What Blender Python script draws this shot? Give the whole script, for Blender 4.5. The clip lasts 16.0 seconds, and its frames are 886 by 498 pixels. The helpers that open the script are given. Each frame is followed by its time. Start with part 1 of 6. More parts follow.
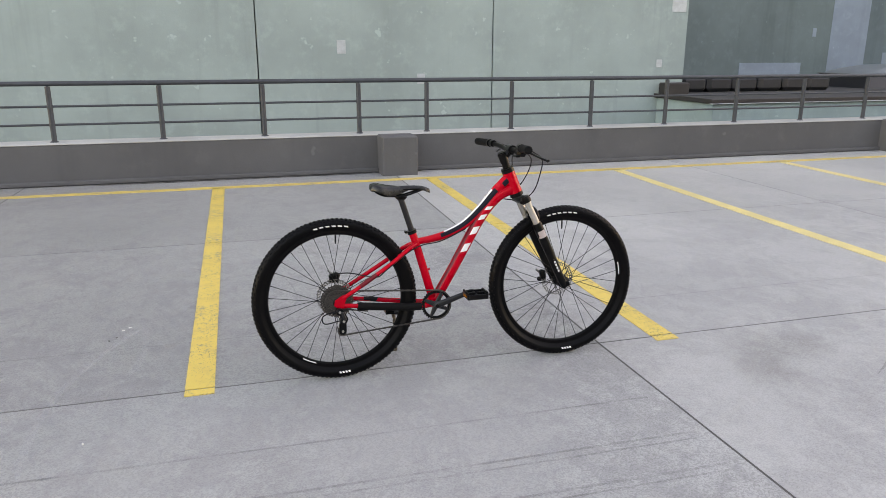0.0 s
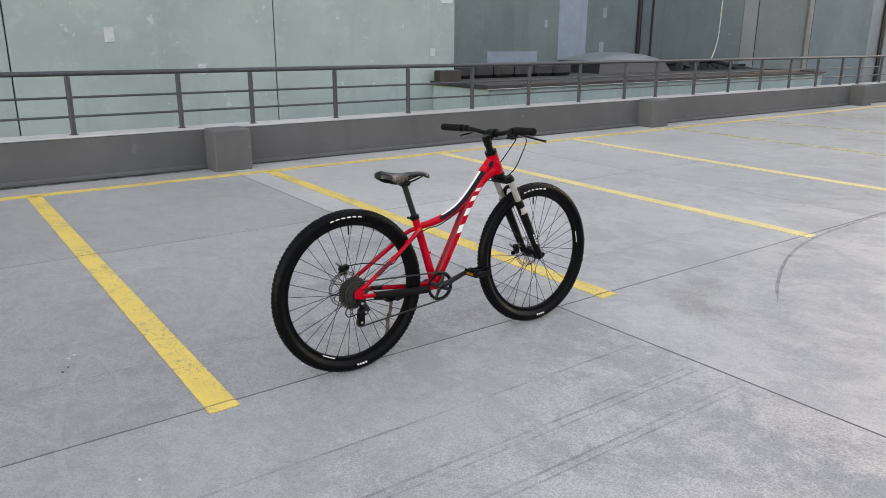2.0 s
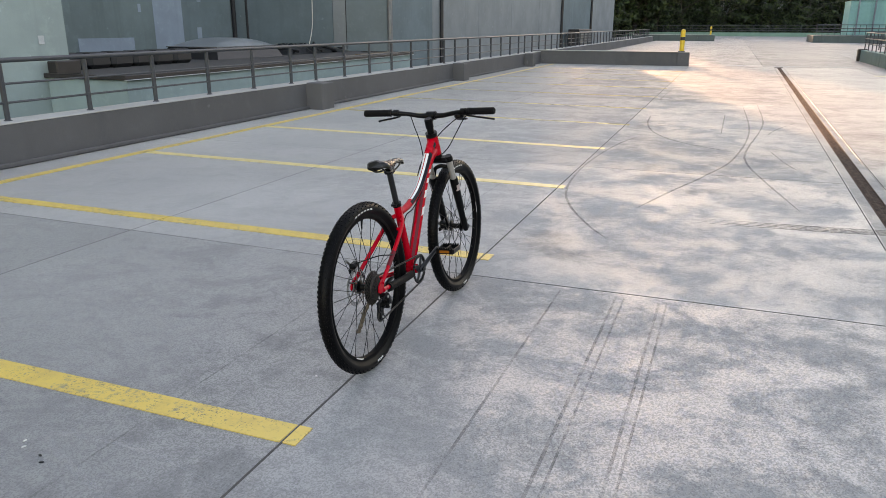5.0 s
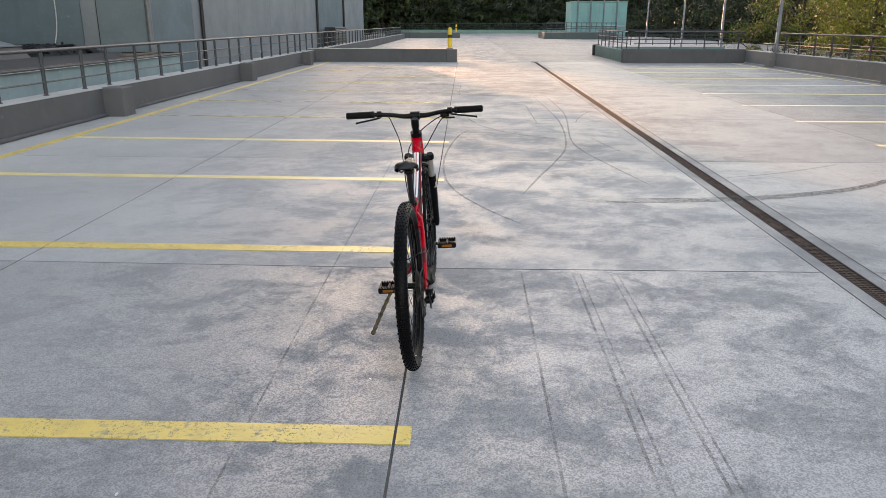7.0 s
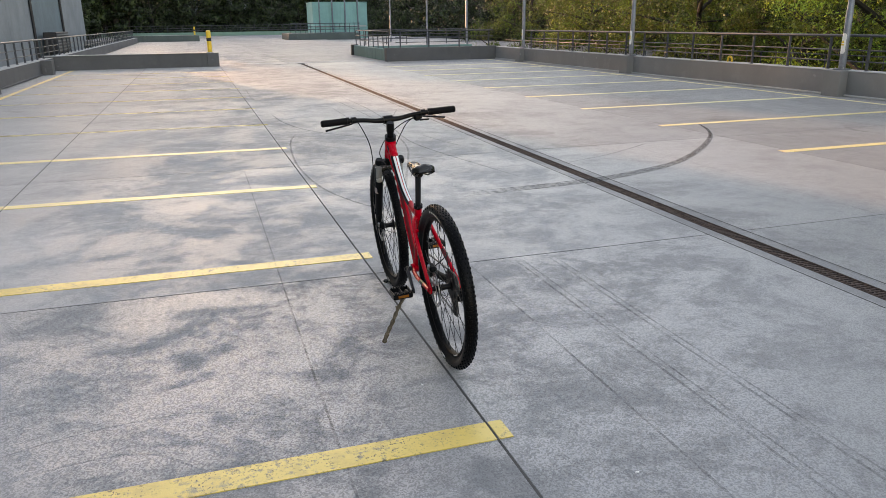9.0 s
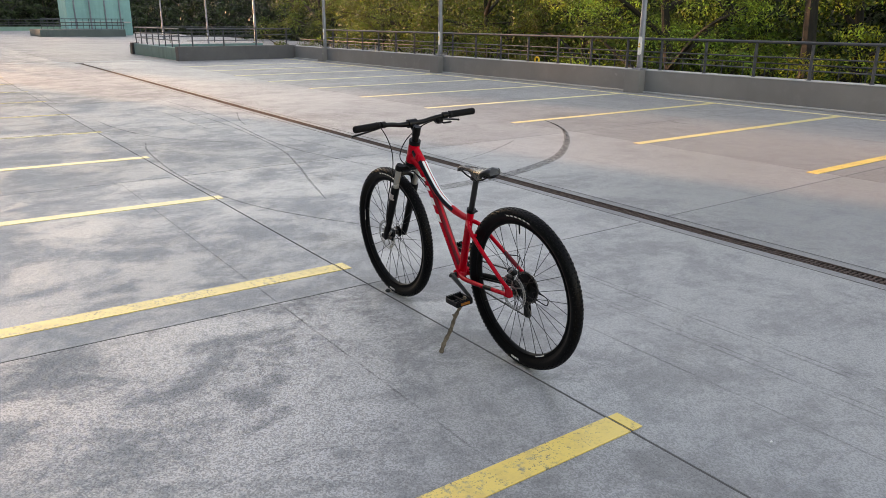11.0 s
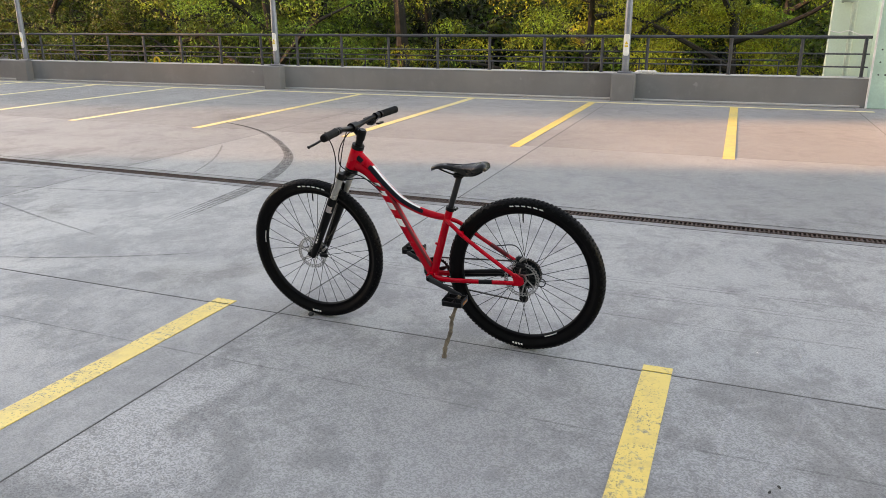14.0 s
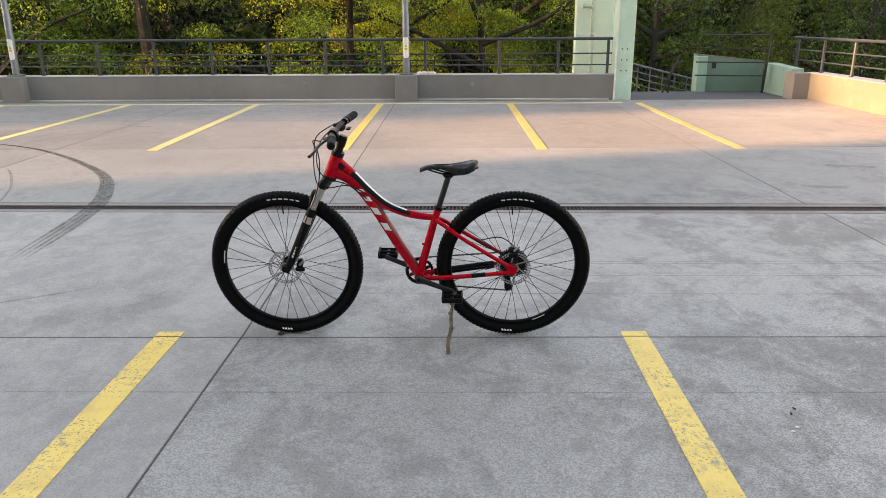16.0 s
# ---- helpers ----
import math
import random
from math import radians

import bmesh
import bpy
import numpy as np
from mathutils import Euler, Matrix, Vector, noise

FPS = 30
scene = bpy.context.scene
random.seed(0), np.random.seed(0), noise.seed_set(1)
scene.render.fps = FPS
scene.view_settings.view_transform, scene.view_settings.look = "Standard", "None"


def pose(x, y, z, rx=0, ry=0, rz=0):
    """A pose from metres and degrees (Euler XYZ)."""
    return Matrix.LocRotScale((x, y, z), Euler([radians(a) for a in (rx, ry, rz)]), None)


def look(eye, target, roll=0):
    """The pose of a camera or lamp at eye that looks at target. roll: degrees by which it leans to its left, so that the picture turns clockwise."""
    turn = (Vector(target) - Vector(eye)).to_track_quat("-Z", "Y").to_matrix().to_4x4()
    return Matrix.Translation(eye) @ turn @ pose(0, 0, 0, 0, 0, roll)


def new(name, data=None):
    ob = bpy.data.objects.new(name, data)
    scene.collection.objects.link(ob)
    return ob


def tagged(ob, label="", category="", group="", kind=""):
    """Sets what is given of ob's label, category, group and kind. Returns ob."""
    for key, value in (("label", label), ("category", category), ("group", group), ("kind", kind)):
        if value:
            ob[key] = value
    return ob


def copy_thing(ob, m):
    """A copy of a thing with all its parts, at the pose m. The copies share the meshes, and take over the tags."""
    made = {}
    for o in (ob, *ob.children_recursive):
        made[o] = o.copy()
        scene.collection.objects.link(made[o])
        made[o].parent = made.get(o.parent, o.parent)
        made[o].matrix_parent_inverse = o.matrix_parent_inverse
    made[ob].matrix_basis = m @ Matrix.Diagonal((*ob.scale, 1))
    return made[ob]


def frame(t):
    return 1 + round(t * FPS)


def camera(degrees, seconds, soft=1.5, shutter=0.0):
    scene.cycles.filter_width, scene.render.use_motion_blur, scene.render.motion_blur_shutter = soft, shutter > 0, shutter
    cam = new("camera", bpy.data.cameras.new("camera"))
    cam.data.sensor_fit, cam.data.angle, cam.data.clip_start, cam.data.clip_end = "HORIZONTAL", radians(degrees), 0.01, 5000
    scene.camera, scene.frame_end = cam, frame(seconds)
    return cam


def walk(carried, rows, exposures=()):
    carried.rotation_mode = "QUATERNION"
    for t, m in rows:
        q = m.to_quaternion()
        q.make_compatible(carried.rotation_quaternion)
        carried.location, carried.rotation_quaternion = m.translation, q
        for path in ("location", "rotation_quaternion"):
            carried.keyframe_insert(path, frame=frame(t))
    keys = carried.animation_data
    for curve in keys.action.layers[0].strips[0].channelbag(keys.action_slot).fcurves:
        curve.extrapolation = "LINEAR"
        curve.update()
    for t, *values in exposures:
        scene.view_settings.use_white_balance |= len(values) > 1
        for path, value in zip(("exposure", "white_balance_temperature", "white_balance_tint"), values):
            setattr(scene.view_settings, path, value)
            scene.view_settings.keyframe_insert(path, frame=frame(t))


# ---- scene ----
cam = camera(62.4, 16.0, soft=0.8)
PATH = [
    (0, (0.211, -3.057, 1.445), (0.746, -1.204, 0.916), 0.1),
    (0.5, (-0.07, -3.024, 1.46), (0.628, -1.229, 0.922), -0.4),
    (1, (-0.338, -2.912, 1.457), (0.518, -1.187, 0.917), -0.3),
    (1.5, (-0.592, -2.79, 1.456), (0.418, -1.149, 0.918), 0.2),
    (2, (-0.878, -2.647, 1.438), (0.268, -1.105, 0.885), 0.3),
    (2.5, (-1.127, -2.473, 1.419), (0.147, -1.043, 0.842), 0.5),
    (3, (-1.335, -2.252, 1.42), (0.07, -0.955, 0.833), 0.5),
    (3.5, (-1.568, -2.041, 1.427), (-0.036, -0.901, 0.833), 0.4),
    (4, (-1.758, -1.813, 1.415), (-0.124, -0.825, 0.819), 0.2),
    (4.5, (-1.907, -1.55, 1.429), (-0.194, -0.707, 0.834), 0.2),
    (5, (-2.012, -1.305, 1.435), (-0.223, -0.628, 0.849), 0.1),
    (5.2, (-2.053, -1.195, 1.415), (-0.236, -0.592, 0.834), 0.1),
    (7.5, (-2.395, 0.095, 1.462), (-0.487, 0.005, 0.869), -0.1),
    (8, (-2.342, 0.375, 1.447), (-0.448, 0.129, 0.856), -0.4),
    (8.5, (-2.283, 0.659, 1.459), (-0.421, 0.232, 0.866), -0.4),
    (9, (-2.253, 0.979, 1.474), (-0.438, 0.385, 0.882), -0.7),
    (9.2, (-2.225, 1.117, 1.494), (-0.431, 0.462, 0.901), -0.8),
    (11.5, (-1.423, 2.252, 1.481), (0.032, 1.015, 0.888), 0.5),
    (12, (-1.222, 2.434, 1.476), (0.116, 1.070, 0.884), 0.5),
    (12.5, (-0.988, 2.662, 1.487), (0.212, 1.176, 0.891), 0.6),
    (13, (-0.717, 2.781, 1.463), (0.341, 1.193, 0.864), 0.4),
    (13.5, (-0.468, 2.912, 1.474), (0.421, 1.224, 0.873), -0.1),
    (14, (-0.188, 3.063, 1.478), (0.51, 1.289, 0.875), -0.3),
    (14.5, (0.066, 3.162, 1.478), (0.589, 1.329, 0.872), -0.5),
    (15, (0.355, 3.202, 1.478), (0.709, 1.328, 0.875), -0.4),
    (15.5, (0.629, 3.268, 1.472), (0.811, 1.368, 0.873), -0.3),
    (16, (0.907, 3.351, 1.484), (0.927, 1.443, 0.887), -0.3),
]
walk(cam, [(t, look(eye, target, roll)) for t, eye, target, roll in PATH], exposures=[(0.0, 2.92, 9700, 32), (3.5, 2.72, 9150, 28), (5.0, 2.51, 8850, 27), (7.5, 2.42, 8800, 27), (9.0, 2.37, 8800, 27), (11.5, 2.56, 9200, 28), (13.0, 2.77, 9400, 28), (16.0, 2.84, 9700, 28)])

SUN_EL, SUN_SLOPE = 9.0, 0.26
SUN_AZ = math.atan(SUN_SLOPE)
sun_dir = Vector((math.cos(SUN_AZ) * math.cos(radians(SUN_EL)), math.sin(SUN_AZ) * math.cos(radians(SUN_EL)), math.sin(radians(SUN_EL))))

# ---- world, sun, exposure ----
world = bpy.data.worlds.new("evening_sky")
scene.world = world
world.use_nodes = True
wn = world.node_tree
sky = wn.nodes.new("ShaderNodeTexSky")
sky.sky_type, sky.sun_disc = "NISHITA", False
sky.dust_density, sky.ozone_density = 0.45, 0.8
sky.sun_elevation, sky.sun_rotation = radians(SUN_EL), math.pi / 2 - SUN_AZ
wn.links.new(sky.outputs[0], wn.nodes["Background"].inputs[0])
wn.nodes["Background"].inputs[1].default_value = 0.15
sun = new("sun", bpy.data.lights.new("sun", "SUN"))
sun.data.energy, sun.data.angle, sun.data.color = 2.25, radians(0.6), (1.0, 0.68, 0.44)
sun.matrix_world = look(sun_dir * 200, (0, 0, 0))


# ---- materials ----
class Nodes:
    """Small builder for a Principled material."""
    def __init__(self, name):
        self.m = bpy.data.materials.new(name)
        self.m.use_nodes = True
        self.t = self.m.node_tree
        self.p = self.t.nodes["Principled BSDF"]
        self.geo = None

    def node(self, kind):
        return self.t.nodes.new(kind)

    def link(self, a, b):
        self.t.links.new(a, b)

    def pos(self, local=False):
        if local:
            return self.node("ShaderNodeTexCoord").outputs["Object"]
        if self.geo is None:
            self.geo = self.node("ShaderNodeNewGeometry")
        return self.geo.outputs["Position"]

    def noise(self, scale, detail=4, rough=0.55, local=False, stretch=None, distort=0.0):
        n = self.node("ShaderNodeTexNoise")
        n.inputs["Scale"].default_value, n.inputs["Detail"].default_value = scale, detail
        n.inputs["Roughness"].default_value, n.inputs["Distortion"].default_value = rough, distort
        src = self.pos(local)
        if stretch:
            mp = self.node("ShaderNodeMapping")
            mp.inputs["Scale"].default_value = stretch
            self.link(src, mp.inputs[0])
            src = mp.outputs[0]
        self.link(src, n.inputs["Vector"])
        return n.outputs["Fac"]

    def cells(self, scale):
        """A random value for each small cell."""
        v = self.node("ShaderNodeTexVoronoi")
        v.voronoi_dimensions = "2D"
        v.inputs["Scale"].default_value = scale
        self.link(self.pos(), v.inputs["Vector"])
        s = self.node("ShaderNodeSeparateColor")
        self.link(v.outputs["Color"], s.inputs[0])
        return s.outputs[0]

    def ramp(self, fac, lo, hi, a=0.0, b=1.0):
        r = self.node("ShaderNodeMapRange")
        r.interpolation_type = "SMOOTHSTEP"
        for k, v in zip(("From Min", "From Max", "To Min", "To Max"), (lo, hi, a, b)):
            r.inputs[k].default_value = v
        self.link(fac, r.inputs["Value"])
        return r.outputs[0]

    def math(self, op, a, b):
        n = self.node("ShaderNodeMath")
        n.operation = op
        for i, s in enumerate((a, b)):
            if isinstance(s, (int, float)):
                n.inputs[i].default_value = s
            else:
                self.link(s, n.inputs[i])
        return n.outputs[0]

    def mix(self, fac, a, b, blend="MIX"):
        n = self.node("ShaderNodeMix")
        n.data_type, n.blend_type = "RGBA", blend
        for i, s in ((0, fac), (6, a), (7, b)):
            if isinstance(s, (int, float)):
                n.inputs[i].default_value = s
            elif isinstance(s, tuple):
                n.inputs[i].default_value = (*s[:3], 1)
            else:
                self.link(s, n.inputs[i])
        return n.outputs[2]

    def bump(self, fac, dist, strength=1.0):
        b = self.node("ShaderNodeBump")
        b.inputs["Distance"].default_value, b.inputs["Strength"].default_value = dist, strength
        self.link(fac, b.inputs["Height"])
        self.link(b.outputs[0], self.p.inputs["Normal"])

    def set(self, **kw):
        names = dict(rough="Roughness", metal="Metallic", spec="Specular IOR Level", coat="Coat Weight", coat_rough="Coat Roughness", alpha="Alpha", col="Base Color")
        for k, v in kw.items():
            i = self.p.inputs[names[k]]
            if isinstance(v, (int, float)):
                i.default_value = v
            elif isinstance(v, tuple):
                i.default_value = (*v, 1)
            else:
                self.link(v, i)
        return self


def scaled(c, k):
    return tuple(min(1.0, x * k) for x in c)


def plain(name, col, rough=0.5, metal=0.0, var=0.12, scale=9.0, fine=120.0, bump=0.0004, local=True, coat=0.0, spec=0.5):
    """Colour with two scales of variation and a fine relief."""
    n = Nodes(name)
    big, small = n.noise(scale, 4, local=local), n.noise(fine, 3, local=local)
    c = n.mix(n.ramp(big, 0.3, 0.7), scaled(col, 1 - var), scaled(col, 1 + var))
    c = n.mix(n.ramp(small, 0.35, 0.65, 0.0, 0.35), c, scaled(col, 1 - 2 * var))
    n.set(col=c, rough=n.ramp(big, 0.2, 0.8, max(0.03, rough - 0.07), min(1, rough + 0.08)), metal=metal, coat=coat, spec=spec)
    if bump:
        n.bump(small, bump)
    return n.m


def concrete_floor():
    """Trowelled concrete: closed, glossy areas beside worn ones whose open grain is dull."""
    n = Nodes("deck_concrete")
    cloud = n.noise(0.33, 6, 0.62)
    patch = n.noise(1.5, 9, 0.74, stretch=(1.1, 0.9, 1), distort=0.6)
    drag = n.noise(1.1, 5, 0.65, stretch=(0.3, 1.8, 1), distort=0.3)
    brush = n.noise(6.5, 8, 0.80, stretch=(1.1, 0.9, 1), distort=0.7)
    mottle = n.noise(11, 5, 0.75)
    grain, speck = n.cells(185), n.cells(230)
    c = n.mix(n.ramp(cloud, 0.36, 0.64), (0.270, 0.270, 0.274), (0.325, 0.325, 0.326))
    axes = n.node("ShaderNodeSeparateXYZ")
    n.link(n.pos(), axes.inputs[0])
    traffic = n.math("MULTIPLY", n.ramp(axes.outputs[1], -4.5, -1.5, 0.45, 1.0), n.ramp(axes.outputs[1], 1.0, 3.6, 1.0, 0.4))
    worn = n.ramp(n.math("ADD", n.math("MULTIPLY", patch, 0.60), n.math("MULTIPLY", brush, 0.40)), 0.42, 0.61)
    worn = n.math("MULTIPLY", worn, traffic)
    bloom = n.math("MULTIPLY", n.ramp(n.noise(2.1, 9, 0.78, distort=1.4), 0.51, 0.63, 0.0, 0.08), traffic)
    c = n.mix(bloom, c, (0.43, 0.43, 0.428))
    c = n.mix(n.math("MULTIPLY", worn, 0.15), c, (0.185, 0.185, 0.19))
    c = n.mix(n.ramp(mottle, 0.46, 0.64, 0.0, 0.06), c, (0.16, 0.16, 0.165))
    c = n.mix(n.ramp(drag, 0.52, 0.7, 0.0, 0.2), c, (0.19, 0.19, 0.195))
    open_grain = n.ramp(worn, 0.0, 1.0, 0.02, 0.17)
    c = n.mix(n.math("MULTIPLY", n.ramp(grain, 0.62, 0.90), open_grain), c, (0.06, 0.06, 0.065))
    c = n.mix(n.math("MULTIPLY", n.ramp(speck, 0.62, 1.0), n.ramp(worn, 0.0, 1.0, 0.03, 0.12)), c, (0.56, 0.557, 0.555))
    oil = n.ramp(n.noise(0.55, 4, 0.5, distort=0.3), 0.64, 0.74, 0.0, 0.4)
    c = n.mix(oil, c, (0.13, 0.122, 0.115))
    info = n.node("ShaderNodeObjectInfo")
    tint = n.ramp(info.outputs["Random"], 0.0, 1.0, 0.94, 1.05)
    # a little darker towards the west
    tint = n.math("MULTIPLY", tint, n.ramp(axes.outputs[0], -1.4, 0.9, 0.91, 1.0))
    comb = n.node("ShaderNodeCombineColor")
    for i in range(3):
        n.link(tint, comb.inputs[i])
    c = n.mix(1.0, c, comb.outputs[0], "MULTIPLY")
    c = n.mix(1.0, c, info.outputs["Color"], "MULTIPLY")
    sheen = n.math("MULTIPLY", n.ramp(worn, 0.0, 1.0, 1.02, 0.2), n.ramp(grain, 0.2, 0.8, 1.55, 0.25))
    sheen = n.math("MULTIPLY", sheen, info.outputs["Alpha"])
    n.set(col=c, rough=n.math("ADD", n.ramp(worn, 0.0, 1.0, 0.38, 0.76), n.ramp(grain, 0.2, 0.8, 0.0, 0.18)), spec=sheen)
    n.p.inputs["Diffuse Roughness"].default_value = 0.6
    n.bump(n.math("MULTIPLY", n.noise(150, 1.5, 0.6), n.ramp(worn, 0.0, 1.0, 0.45, 1.0)), 0.0018, 0.65)
    return n.m


def paint_yellow():
    n = Nodes("yellow_road_paint")
    wear = n.noise(28, 6, 0.75)
    big = n.noise(1.7, 4, 0.6)
    dirt = n.ramp(n.noise(6, 5, 0.7), 0.45, 0.7)
    c = n.mix(dirt, (0.75, 0.53, 0.115), (0.61, 0.42, 0.105))
    hole = n.ramp(n.math("ADD", n.math("MULTIPLY", wear, 0.6), n.math("MULTIPLY", big, 0.4)), 0.52, 0.61)
    c = n.mix(hole, c, (0.30, 0.25, 0.14))
    pits = n.math("MULTIPLY", n.ramp(n.noise(95, 2, 0.6), 0.57, 0.66), n.ramp(n.noise(3.5, 4, 0.6), 0.38, 0.62))
    c = n.mix(pits, c, (0.12, 0.10, 0.06))
    n.set(col=c, rough=0.42, spec=0.75)
    n.bump(n.noise(130, 2, 0.6), 0.0012, 0.5)
    return n.m


def paint_faded():
    n = Nodes("faded_yellow_road_paint")
    wear = n.noise(9, 6, 0.75, stretch=(1.0, 0.5, 1))
    c = n.mix(n.ramp(n.noise(1.1, 4, 0.6), 0.35, 0.65), (0.62, 0.50, 0.17), (0.55, 0.50, 0.30))
    n.set(col=c, rough=0.5, spec=0.8, alpha=n.ramp(wear, 0.42, 0.62, 0.85, 0.25))
    return n.m


def stain(name, col, strength, scale, stretch=None):
    """A thin film with ragged gaps."""
    n = Nodes(name)
    a = n.ramp(n.noise(scale, 5, 0.7, stretch=stretch), 0.38, 0.62, 0.35 * strength, strength)
    n.set(col=col, rough=0.6, alpha=a)
    return n.m


def foliage(name, dark, light, warm, warmth, glow=0.4):
    n = Nodes(name)
    geo = n.node("ShaderNodeNewGeometry")
    r = geo.outputs["Random Per Island"]
    c = n.mix(n.ramp(r, 0.1, 0.9), dark, light)
    patch = n.noise(0.45, 3, 0.6)
    c = n.mix(n.math("MULTIPLY", n.ramp(patch, 0.45, 0.68), warmth), c, warm)
    # random dark gaps and lit clumps are put into the leaf colour
    clump_light = n.ramp(n.noise(1.3, 3, 0.6), 0.36, 0.64)
    c = n.mix(clump_light, n.mix(1.0, c, (0.32, 0.35, 0.33), "MULTIPLY"), n.mix(1.0, c, (1.85, 1.9, 1.55), "MULTIPLY"))
    n.set(col=c, rough=0.5, spec=0.3)
    tr = n.node("ShaderNodeBsdfTranslucent")
    n.link(n.mix(0.5, c, warm), tr.inputs["Color"])
    ms = n.node("ShaderNodeMixShader")
    ms.inputs[0].default_value = glow
    n.link(n.p.outputs[0], ms.inputs[1])
    n.link(tr.outputs[0], ms.inputs[2])
    n.link(ms.outputs[0], n.t.nodes["Material Output"].inputs["Surface"])
    return n.m


def wall_concrete(name, col, streak=0.5):
    n = Nodes(name)
    cloud, patch = n.noise(0.5, 5, 0.6), n.noise(3.2, 6, 0.7)
    run = n.noise(1.5, 4, 0.6, stretch=(1.6, 1.6, 0.12))
    c = n.mix(n.ramp(cloud, 0.3, 0.7), scaled(col, 0.88), scaled(col, 1.1))
    c = n.mix(n.ramp(patch, 0.5, 0.72, 0.0, 0.45), c, scaled(col, 1.25))
    c = n.mix(n.ramp(run, 0.52, 0.75, 0.0, streak), c, scaled(col, 0.7))
    dots = n.ramp(n.noise(5.0, 2, 0.5), 0.70, 0.76, 0.0, 0.6)
    c = n.mix(dots, c, scaled(col, 1.5))
    n.set(col=c, rough=0.8, spec=0.3)
    n.bump(n.noise(40, 4, 0.6), 0.002)
    return n.m


